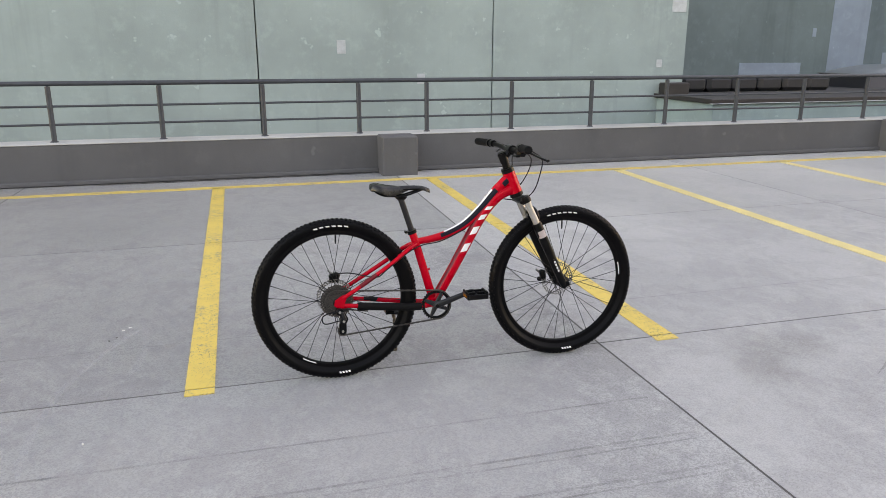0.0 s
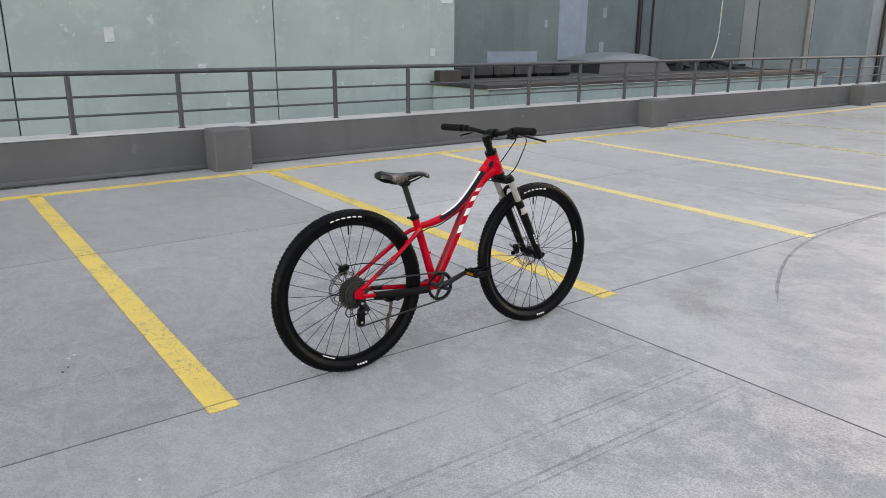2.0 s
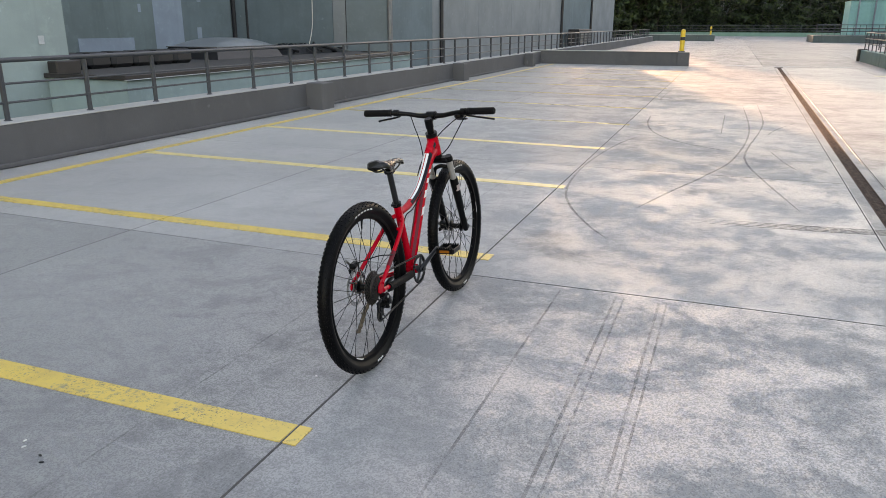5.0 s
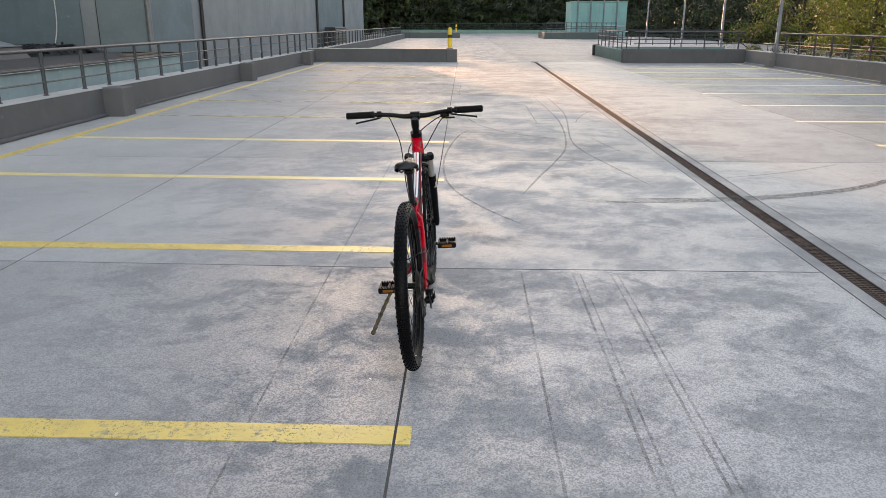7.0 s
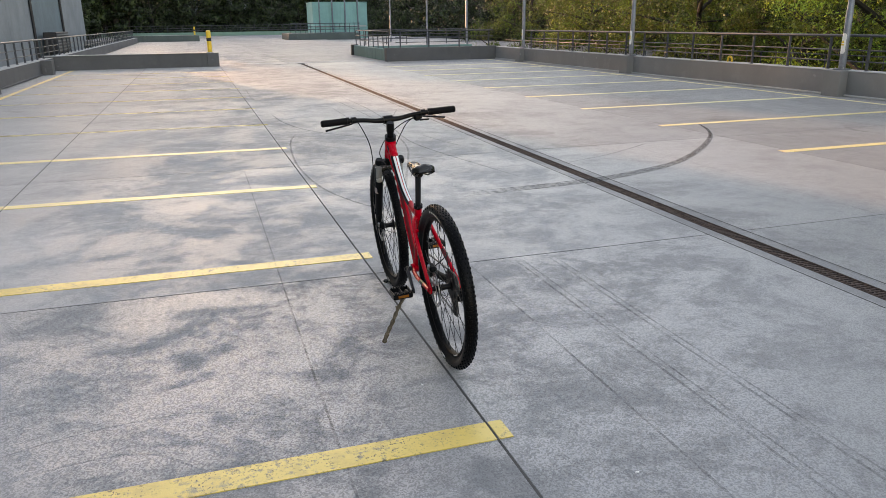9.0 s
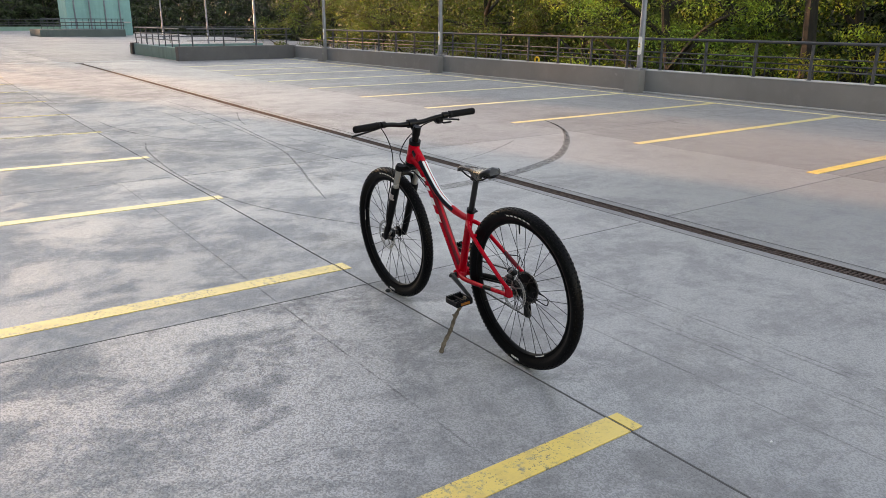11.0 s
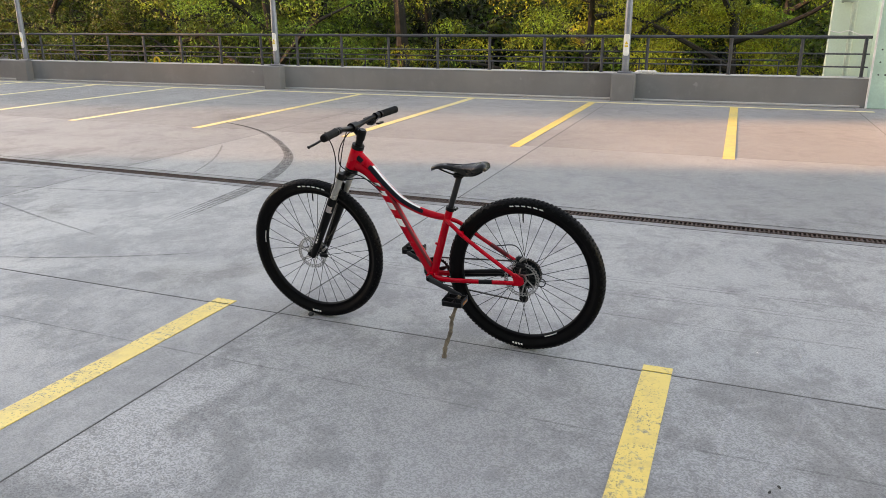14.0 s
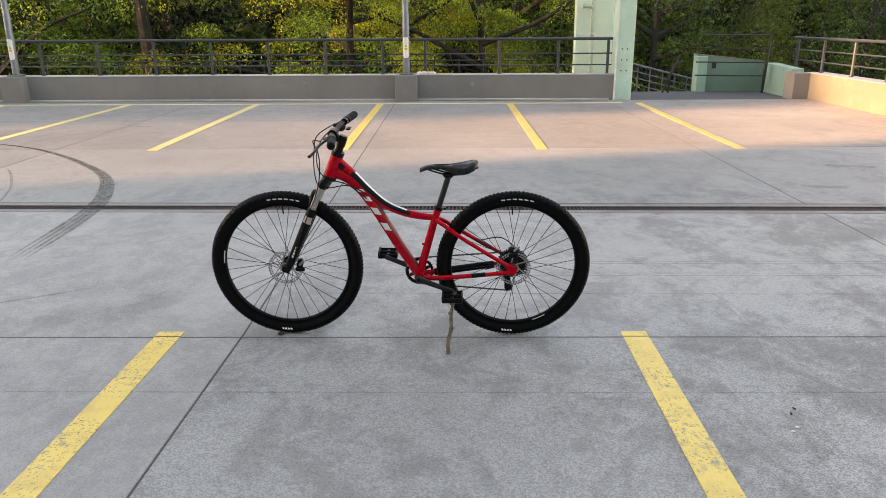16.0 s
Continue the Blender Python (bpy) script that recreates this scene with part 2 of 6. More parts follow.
M = dict(
    floor=concrete_floor(),
    joint=plain("joint_filler", (0.075, 0.072, 0.07), 0.85, scale=3, local=False),
    yellow=paint_yellow(),
    yellow_faded=paint_faded(),
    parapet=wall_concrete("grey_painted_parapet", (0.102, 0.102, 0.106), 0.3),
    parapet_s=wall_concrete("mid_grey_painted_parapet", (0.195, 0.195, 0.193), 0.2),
    stained=wall_concrete("stained_grey_green_wall", (0.095, 0.12, 0.115), 0.6),
    # pale copy of the parapet grey, with the sky light on its tops painted in
    parapet_lit=wall_concrete("pale_lit_grey", (0.42, 0.42, 0.41), 0.2),
    rail=plain("grey_rail_paint", (0.040, 0.047, 0.057), 0.5, metal=0.0, var=0.2, scale=14, fine=200, bump=0.0002),
    lamp_post=plain("galvanised_post", (0.19, 0.21, 0.245), 0.45, metal=0.35, var=0.18, scale=5, fine=60),
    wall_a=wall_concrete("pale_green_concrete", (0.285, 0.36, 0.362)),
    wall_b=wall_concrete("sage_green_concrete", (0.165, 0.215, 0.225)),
    wall_c=wall_concrete("blue_grey_panel", (0.125, 0.172, 0.196), 0.3),
    wall_f=wall_concrete("dull_teal_panel", (0.155, 0.205, 0.225), 0.3),
    wall_g=wall_concrete("slate_grey_panel", (0.145, 0.185, 0.205), 0.3),
    wall_d=wall_concrete("pale_blue_panel", (0.28, 0.345, 0.42), 0.2),
    wall_e=wall_concrete("grey_cladding", (0.205, 0.23, 0.25), 0.25),
    sheet_white=plain("white_patch", (0.46, 0.50, 0.53), 0.7, local=False),
    annex=wall_concrete("teal_annex_wall", (0.24, 0.33, 0.345), 0.35),
    coping_brown=plain("brown_metal_coping", (0.045, 0.04, 0.04), 0.5, metal=0.4, scale=4, local=False),
    roof_felt=plain("dark_roof_felt", (0.05, 0.05, 0.052), 0.9, scale=2, local=False),
    dome=plain("weathered_acrylic_dome", (0.20, 0.225, 0.245), 0.35, scale=3),
    dark_metal=plain("dark_metal", (0.035, 0.035, 0.04), 0.5, metal=0.5),
    rust_iron=plain("rusty_drain_iron", (0.085, 0.060, 0.052), 0.85, metal=0.0, var=0.35, scale=20, spec=0.2),
    black_hose=plain("black_rubber_hose", (0.008, 0.008, 0.009), 0.6, spec=0.2),
    pipe=plain("grey_pipe", (0.16, 0.17, 0.18), 0.5, scale=5),
    cable_white=plain("white_cable", (0.6, 0.6, 0.58), 0.5),
    teal=plain("mint_green_steel_paint", (0.44, 0.65, 0.55), 0.5, var=0.1, scale=2.5, fine=30, local=False),
    # stair wall: sun and sky light on it are put into a paler mint
    mint_lit=plain("lit_mint_wall_paint", (0.62, 0.75, 0.61), 0.6, var=0.06, scale=1.5, fine=30, local=False),
    mint_pipe=plain("grey_mint_pipe_paint", (0.40, 0.49, 0.40), 0.5, var=0.12, scale=6, fine=40),
    # weathered mint, darkened for the deep shade under the trees
    teal_old_shaded=wall_concrete("weathered_shaded_mint", (0.15, 0.26, 0.21), 0.6),
    mint_worn=wall_concrete("lighter_worn_mint", (0.27, 0.42, 0.34), 0.6),
    # west parapet: the warm evening sun on it is part of this colour
    parapet_sunlit=wall_concrete("sunlit_grey_parapet", (0.235, 0.215, 0.165), 0.15),
    tarp=plain("black_plastic_sheet", (0.008, 0.008, 0.01), 0.32, spec=0.4, scale=8, bump=0.002, fine=30),
    teal_blue=wall_concrete("turquoise_painted_wall", (0.17, 0.36, 0.345), 0.4),
    ramp_teal=wall_concrete("stained_turquoise_wall", (0.115, 0.215, 0.205), 0.7),
    bollard_y=plain("yellow_bollard_paint", (0.70, 0.46, 0.03), 0.45),
    black=plain("black_paint", (0.02, 0.02, 0.02), 0.5),
    white=plain("white_plastic", (0.75, 0.75, 0.73), 0.5),
    cloth=plain("white_cloth", (0.70, 0.69, 0.67), 0.9),
    sign_y=plain("sign_yellow", (0.75, 0.50, 0.02), 0.5),
    bark=plain("bark", (0.030, 0.026, 0.021), 0.9, var=0.3, scale=6, fine=40, bump=0.01),
    ground=plain("grass_ground", (0.06, 0.075, 0.035), 0.95, var=0.3, scale=0.4, fine=9, bump=0.03, local=False),
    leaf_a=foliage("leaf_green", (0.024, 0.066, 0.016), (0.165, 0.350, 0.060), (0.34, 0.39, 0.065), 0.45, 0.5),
    # leaf_b is coloured pale as sunlit, leaf_d deep as shaded
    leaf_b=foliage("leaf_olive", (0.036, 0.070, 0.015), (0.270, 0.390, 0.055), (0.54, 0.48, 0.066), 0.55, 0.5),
    leaf_d=foliage("leaf_deep_shade_green", (0.014, 0.034, 0.009), (0.060, 0.125, 0.026), (0.17, 0.18, 0.034), 0.4, 0.3),
    # far trees: the darkness of their shaded side is in the leaf colour
    leaf_c=foliage("leaf_shaded_dark", (0.007, 0.015, 0.007), (0.024, 0.040, 0.015), (0.05, 0.06, 0.018), 0.3, 0.12),
    woodland=plain("dark_woodland_backing", (0.014, 0.020, 0.009), 0.95, var=0.5, scale=0.5, fine=4, bump=0.2, local=False),
    rubble=plain("house_render", (0.45, 0.40, 0.38), 0.8, local=False),
    house_red=plain("house_brick_red", (0.28, 0.12, 0.10), 0.8, local=False),
    glass_dark=plain("dark_window_glass", (0.02, 0.025, 0.03), 0.08, bump=0),
    # paler yellow that takes in the whitish sheen of paint at low angles
    yellow_pale=plain("pale_yellow_road_paint", (0.72, 0.58, 0.24), 0.45, var=0.12, scale=5, fine=60, local=False, spec=0.8),
    line_cream=plain("cream_line_paint", (0.74, 0.66, 0.36), 0.6, var=0.08, scale=3, fine=60, local=False),
    skid=stain("tyre_rubber_mark", (0.03, 0.03, 0.032), 0.52, 22),
    oil=stain("oil_film", (0.06, 0.055, 0.05), 0.24, 14),
    corner_dirt=stain("corner_dirt", (0.035, 0.032, 0.03), 0.7, 9),
    scuff=stain("pale_scuff_film", (0.62, 0.62, 0.63), 0.16, 30),
    skid_thin=stain("thin_tyre_mark", (0.04, 0.04, 0.042), 0.36, 22),
    hairline=stain("fine_dark_line", (0.05, 0.05, 0.052), 0.26, 5),
    sticker=plain("pale_sticker", (0.45, 0.38, 0.38), 0.4, bump=0.0),
    # bicycle
    red=plain("red_frame_paint", (0.56, 0.0010, 0.012), 0.27, var=0.05, scale=4, fine=300, bump=0.0, coat=0.14, spec=0.15),
    red_dark=plain("deep_red_frame_paint", (0.16, 0.004, 0.010), 0.33, var=0.05, scale=4, bump=0.0, coat=0.25, spec=0.25),
    navy=plain("navy_decal", (0.010, 0.010, 0.018), 0.35, bump=0.0, spec=0.15),
    decal=plain("white_decal", (0.80, 0.80, 0.80), 0.35, var=0.03, bump=0.0),
    rubber=plain("tyre_rubber", (0.0016, 0.0016, 0.0022), 0.42, var=0.2, scale=12, fine=160, bump=0.0002, spec=0.12),
    tread=plain("tread_rubber", (0.0024, 0.0024, 0.003), 0.55, var=0.3, scale=30, fine=200, spec=0.12),
    rim=plain("black_rim", (0.003, 0.003, 0.0035), 0.5, spec=0.08, bump=0.0),
    grip=plain("grip_rubber", (0.005, 0.005, 0.0055), 0.7, spec=0.12, bump=0.0006, fine=400),
    alloy_black=plain("black_anodised_alloy", (0.003, 0.003, 0.0034), 0.34, metal=0.0, spec=0.17, var=0.1, bump=0.0001),
    crank_grey=plain("dark_grey_alloy", (0.020, 0.021, 0.024), 0.34, metal=0.4, var=0.1),
    silver=plain("brushed_silver", (0.42, 0.41, 0.39), 0.30, metal=0.45, var=0.08, bump=0.0001),
    steel=plain("steel", (0.34, 0.34, 0.33), 0.33, metal=0.9, var=0.15),
    cogs=plain("worn_nickel_cogs", (0.085, 0.078, 0.072), 0.42, metal=0.7, var=0.15, fine=400),
    chain=plain("oiled_chain", (0.09, 0.085, 0.08), 0.4, metal=0.8, var=0.2, fine=500),
    spoke=plain("black_spoke", (0.008, 0.008, 0.009), 0.4, metal=0.0, spec=0.3, bump=0.0),
    saddle=plain("saddle_cover", (0.007, 0.0065, 0.0065), 0.27, spec=0.42, var=0.15, fine=350, bump=0.0005),
    orange=plain("amber_reflector", (0.28, 0.09, 0.01), 0.2, bump=0.0),
    stick=plain("dry_twig_bark", (0.16, 0.125, 0.09), 0.9, var=0.35, scale=40, fine=220, bump=0.0015),
    stone=plain("dark_pebble", (0.03, 0.03, 0.03), 0.8, scale=60),
)


# ---- mesh helpers ----
class Geo:
    """Collects vertices and faces of one mesh."""
    def __init__(self):
        self.v, self.f = [], []

    def add(self, verts, faces):
        o = len(self.v)
        self.v += [tuple(p) for p in verts]
        self.f += [tuple(i + o for i in f) for f in faces]
        return self

    def box(self, c, size, m=None, bevel=0.0):
        hx, hy, hz = (s / 2 for s in size)
        b = min(bevel, hx * 0.9, hy * 0.9, hz * 0.9)
        m = m or Matrix()
        c = Vector(c)
        if b <= 0:
            vs = [Vector((x * hx, y * hy, z * hz)) for x in (-1, 1) for y in (-1, 1) for z in (-1, 1)]
            fs = [(0, 1, 3, 2), (4, 6, 7, 5), (0, 4, 5, 1), (2, 3, 7, 6), (0, 2, 6, 4), (1, 5, 7, 3)]
        else:
            vs, idx = [], {}
            for x in (-1, 1):
                for y in (-1, 1):
                    for z in (-1, 1):
                        for a, d in enumerate(((0, b, b), (b, 0, b), (b, b, 0))):
                            idx[x, y, z, a] = len(vs)
                            vs.append(Vector((x * (hx - d[0]), y * (hy - d[1]), z * (hz - d[2]))))
            fs = []
            for s in (-1, 1):
                fs.append([idx[s, y, z, 0] for y, z in ((-1, -1), (1, -1), (1, 1), (-1, 1))])
                fs.append([idx[x, s, z, 1] for x, z in ((-1, -1), (1, -1), (1, 1), (-1, 1))])
                fs.append([idx[x, y, s, 2] for x, y in ((-1, -1), (1, -1), (1, 1), (-1, 1))])
                for r in (-1, 1):
                    fs.append([idx[-1, s, r, 1], idx[1, s, r, 1], idx[1, s, r, 2], idx[-1, s, r, 2]])
                    fs.append([idx[s, -1, r, 0], idx[s, 1, r, 0], idx[s, 1, r, 2], idx[s, -1, r, 2]])
                    fs.append([idx[s, r, -1, 0], idx[s, r, 1, 0], idx[s, r, 1, 1], idx[s, r, -1, 1]])
                    for q in (-1, 1):
                        fs.append([idx[s, r, q, a] for a in range(3)])
        return self.add([m @ (c + p) if m else c + p for p in vs], fs)

    def tube(self, pts, radii, n=10, caps=True, squash=1.0, side=None, closed=False):
        """A swept tube. side: the direction along which squash widens it."""
        pts = [Vector(p) for p in pts]
        k = len(pts)
        if isinstance(radii, (int, float)):
            radii = [radii] * k
        ref = Vector(side) if side else None
        vs, prev = [], None
        for i, p in enumerate(pts):
            if closed:
                d = pts[(i + 1) % k] - pts[i - 1]
            else:
                d = pts[min(i + 1, k - 1)] - pts[max(i - 1, 0)]
            d.normalize()
            if ref is not None:
                u = ref - d * ref.dot(d)
            elif prev is None:
                u = Vector((0, 0, 1)) if abs(d.z) < 0.9 else Vector((1, 0, 0))
                u = u - d * u.dot(d)
            else:
                u = prev - d * prev.dot(d)
            u.normalize()
            prev = u
            w = d.cross(u)
            for j in range(n):
                a = 2 * math.pi * j / n
                vs.append(p + radii[i] * (squash * math.cos(a) * u + math.sin(a) * w))
        fs = []
        for i in range(k if closed else k - 1):
            for j in range(n):
                a, b = i * n, ((i + 1) % k) * n
                fs.append((a + j, a + (j + 1) % n, b + (j + 1) % n, b + j))
        if caps and not closed:
            fs += [tuple(reversed(range(n))), tuple(range((k - 1) * n, k * n))]
        return self.add(vs, fs)

    def lathe(self, profile, n=24, m=None, loop=False, flat=False):
        """Turns a profile of (radius, height) round the z axis of m."""
        m = m or Matrix()
        k = len(profile)
        vs = [m @ Vector((r * math.cos(2 * math.pi * j / n), r * math.sin(2 * math.pi * j / n), h)) for r, h in profile for j in range(n)]
        fs = [(i * n + j, i * n + (j + 1) % n, ((i + 1) % k) * n + (j + 1) % n, ((i + 1) % k) * n + j) for i in range(k if loop else k - 1) for j in range(n)]
        if not loop and not flat:
            fs += [tuple(reversed(range(n))), tuple(range((k - 1) * n, k * n))]
        return self.add(vs, fs)

    def prism(self, poly, z0, z1, m=None):
        m = m or Matrix()
        n = len(poly)
        vs = [m @ Vector((x, y, z)) for z in (z0, z1) for x, y in poly]
        fs = [tuple(reversed(range(n))), tuple(range(n, 2 * n))] + [(i, (i + 1) % n, n + (i + 1) % n, n + i) for i in range(n)]
        return self.add(vs, fs)


def mesh_of(name, g, material, sharp=35):
    me = bpy.data.meshes.new(name)
    me.from_pydata(g.v, [], g.f)
    if len(g.v) < 30000:
        bm = bmesh.new()
        bm.from_mesh(me)
        bmesh.ops.recalc_face_normals(bm, faces=bm.faces)
        bm.to_mesh(me)
        bm.free()
    me.shade_smooth()
    me.set_sharp_from_angle(angle=radians(sharp))
    me.materials.append(M[material])
    return me


def part(name, g, material, parent=None, label="", m=None, sharp=35):
    ob = new(name, mesh_of(name, g, material, sharp) if isinstance(g, Geo) else g)
    if parent is not None:
        ob.parent = parent
    if m is not None:
        ob.matrix_basis = m
    return tagged(ob, label)


def thing(name, g, material, label, category, group="", kind="", m=None):
    return tagged(part(name, g, material, None, "", m), label, category, group, kind)


def empty(name, label, category, m=None, group="", kind=""):
    ob = new(name)
    if m is not None:
        ob.matrix_basis = m
    return tagged(ob, label, category, group, kind)


def smooth_path(ctrl, steps=6):
    """Catmull-Rom through the points."""
    c = [Vector(p) for p in ctrl]
    c = [2 * c[0] - c[1]] + c + [2 * c[-1] - c[-2]]
    out = []
    for i in range(1, len(c) - 2):
        for s in range(steps):
            t = s / steps
            out.append(0.5 * (2 * c[i] + (c[i + 1] - c[i - 1]) * t + (2 * c[i - 1] - 5 * c[i] + 4 * c[i + 1] - c[i + 2]) * t * t + (3 * c[i] - c[i - 1] - 3 * c[i + 1] + c[i + 2]) * t ** 3))
    return out + [c[-2]]


# ---- the deck ----
X0, X1 = -6.0, 27.0
MODULE = 7.53
ground = Geo().add([(-600, -600, -6), (600, -600, -6), (600, 600, -6), (-600, 600, -6)], [(0, 1, 2, 3)])
thing("ground", ground, "ground", "grassy ground far below the parking deck", "ground", kind="structure")
floor = thing("floor", Geo().box((40, -2.7, -0.23), (93, 17.6, 0.4)), "joint", "grey concrete parking deck with dark joints", "floor", kind="structure")

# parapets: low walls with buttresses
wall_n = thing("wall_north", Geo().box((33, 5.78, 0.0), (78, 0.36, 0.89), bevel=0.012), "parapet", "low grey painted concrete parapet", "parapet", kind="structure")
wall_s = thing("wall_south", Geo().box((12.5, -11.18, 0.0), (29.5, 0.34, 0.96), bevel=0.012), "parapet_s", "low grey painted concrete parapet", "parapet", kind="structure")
wall_w = thing("wall_west", Geo().box((-6.18, -2.7, 0.0), (0.36, 17.2, 0.96), bevel=0.012), "parapet_sunlit", "low grey painted concrete parapet in a sunlit cream tone", "parapet", kind="structure")
# pale top strips carry the sky light that falls on the parapets
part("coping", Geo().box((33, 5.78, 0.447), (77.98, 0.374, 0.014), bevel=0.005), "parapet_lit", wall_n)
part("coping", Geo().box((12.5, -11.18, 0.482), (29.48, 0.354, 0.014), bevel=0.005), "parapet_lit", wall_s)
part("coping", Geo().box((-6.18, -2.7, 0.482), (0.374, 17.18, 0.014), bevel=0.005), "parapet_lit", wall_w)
part("skirting", Geo().box((33, 5.575, 0.03), (77.9, 0.05, 0.05), bevel=0.01), "parapet", wall_n)
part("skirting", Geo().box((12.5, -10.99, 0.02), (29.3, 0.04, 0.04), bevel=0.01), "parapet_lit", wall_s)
for k in range(-1, 4):
    x = 2.1 + MODULE * k
    if x > X0 + 1:
        part("buttress", Geo().box((x, 5.45, -0.005), (0.42, 0.34, 0.925), bevel=0.015), "parapet", wall_n)
for k in range(0, 4):
    part("buttress", Geo().box((1.74 + MODULE * k, -10.93, -0.005), (0.42, 0.24, 0.99), bevel=0.015), "parapet_s", wall_s)
part("buttress", Geo().box((-5.86, -11.28, 0.0), (0.34, 0.40, 0.97), bevel=0.015), "parapet_s", wall_w)

# walls that close off the far end of the bays
stub_n = thing("wall_east_1", Geo().box((27.15, 3.0, 0.0), (0.34, 5.85, 0.98), bevel=0.012), "parapet", "low grey concrete wall across the deck end", "parapet", kind="structure")
part("end_pier", Geo().box((27.13, 0.28, -0.005), (0.42, 0.42, 0.985), bevel=0.015), "parapet", stub_n)
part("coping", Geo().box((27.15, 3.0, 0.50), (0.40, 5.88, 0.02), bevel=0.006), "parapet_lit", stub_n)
thing("wall_east_2", Geo().box((27.15, -8.7, 0.01), (0.34, 4.75, 1.02), bevel=0.012), "parapet", "low grey concrete wall across the deck end", "parapet", kind="structure")

# drain channel, running a little askew
DRAIN = pose(0.0, -2.515, 0.0, rz=-1.0)
drain = empty("drain_channel", "long slotted iron drain grating set in the deck", "drain", DRAIN, kind="structure")
part("channel_bed", Geo().box((10.6, 0, -0.036), (33.2, 0.24, 0.012)), "black_hose", drain)
for y in (-0.056, 0.056):
    part("channel_edge", Geo().box((10.6, y, -0.008), (33.2, 0.010, 0.02), bevel=0.004), "rust_iron", drain)
for y in (-0.1015, 0.1015):
    part("channel_bedding", Geo().box((10.6, y, -0.018), (33.2, 0.080, 0.032)), "floor", drain).color = (1, 1, 1, 0.1)
slots = Geo()
for i in range(1060):
    slots.box((-6.0 + 0.0313 * i, 0, -0.012), (0.013, 0.101, 0.014))
slots.box((10.6, 0, -0.0145), (33.2, 0.010, 0.014))
tagged(part("grating", slots, "rust_iron", drain), "dark iron drain bars", kind="stuff")
for y in (-0.157, 0.157):
    part("sealant_line", Geo().box((10.6, y, 0.0008), (33.2, 0.008, 0.0016)), "joint", drain)

# painted bay lines
def line(x0, y0, x1, y1, w=0.125):
    d = Vector((x1 - x0, y1 - y0, 0))
    nrm = Vector((-d.y, d.x, 0)).normalized() * w / 2
    a, b = Vector((x0, y0, 0)), Vector((x1, y1, 0))
    z = Vector((0, 0, 0.004))
    sides = [(0, 1, 2, 3), (0, 1, 5, 4), (1, 2, 6, 5), (2, 3, 7, 6), (3, 0, 4, 7)]
    if abs(d.x) > abs(d.y):
        q = [a - nrm, b - nrm, b + nrm, a + nrm]
        return Geo().add([p + z for p in q] + q, sides)
    # a bay line is cut where a joint runs under it
    ex, g = Vector((w / 2, 0, 0)), Geo()
    cuts = sorted([0.0, 1.0] + [(yj + s - y0) / d.y for yj in (-8.12, -5.50, 0.055, 2.65) for s in (-0.006, 0.006) if min(y0, y1) < yj < max(y0, y1)])
    for k0, k1 in zip(cuts[::2], cuts[1::2]):
        a_, b_ = a + d * k0, a + d * k1
        q = [a_ - ex, b_ - ex, b_ + ex, a_ + ex]
        g.add([p + z for p in q] + q, sides)
    return g


# farther lines go paler: fading, and low-angle sheen put into the colour
for x, xt in ((0.0, 0.045), (2.30, 2.393), (4.60, 4.77), (6.97, 7.21), (9.35, 9.63), (11.73, 12.05), (14.1, 14.45), (16.45, 16.85), (18.8, 19.25), (21.15, 21.65), (23.5, 24.05)):
    thing("parking_line", line(x, -0.005, xt, 5.0), "yellow" if x < 4 else "yellow_pale" if x < 8 else "yellow_faded", "worn yellow painted parking line", "parking line", "parking lines", "structure")
for x in (-2.575, -0.2, 2.20, 4.50, 6.9, 9.25, 11.6, 13.95, 16.3, 18.65, 21.0, 23.4):
    thing("parking_line", line(x, -5.37, x, -10.44), "yellow" if x < 4 else "yellow_pale" if x < 8 else "line_cream", "yellow painted parking line", "parking line", "parking lines", "structure")
thing("parking_line", line(X0, 5.03, 26.8, 5.03, 0.12), "yellow", "long yellow painted line along the parapet", "parking line", "parking lines", "structure")
thing("parking_line", line(-2.3, -10.47, 26.8, -10.47, 0.10), "line_cream", "long pale yellow painted line along the parapet", "parking line", "parking lines", "structure")


# tyre marks and fine lines on the concrete
def ribbon(pts, w, z, taper=False, n=8):
    p = smooth_path([(x, y, z) for x, y in pts], n)
    vs, fs = [], []
    for i, q in enumerate(p):
        d = p[min(i + 1, len(p) - 1)] - p[max(i - 1, 0)]
        s = Vector((-d.y, d.x, 0)).normalized() * w / 2 * (min(1, 10 * (i + 0.4) / len(p), 10 * (len(p) - i - 0.6) / len(p)) if taper else 1)
        vs += [q - s, q + s]
        if i:
            fs.append((2 * i - 2, 2 * i, 2 * i + 1, 2 * i - 1))
    return Geo().add(vs, fs)


skid_path = [(6.9, -6.0), (6.3, -5.72), (5.7, -5.30), (5.0, -4.62), (4.38, -3.85), (4.0, -3.0), (3.84, -2.25), (3.76, -1.2)]
for off in (-0.075, -0.025, 0.025, 0.075):
    thing("tyre_mark", ribbon([(x + off * 0.9, y - off * 0.5) for x, y in skid_path], 0.036, 0.0035, True), "skid", "curved black tyre skid mark on the concrete", "tyre mark", "tyre marks", "structure")
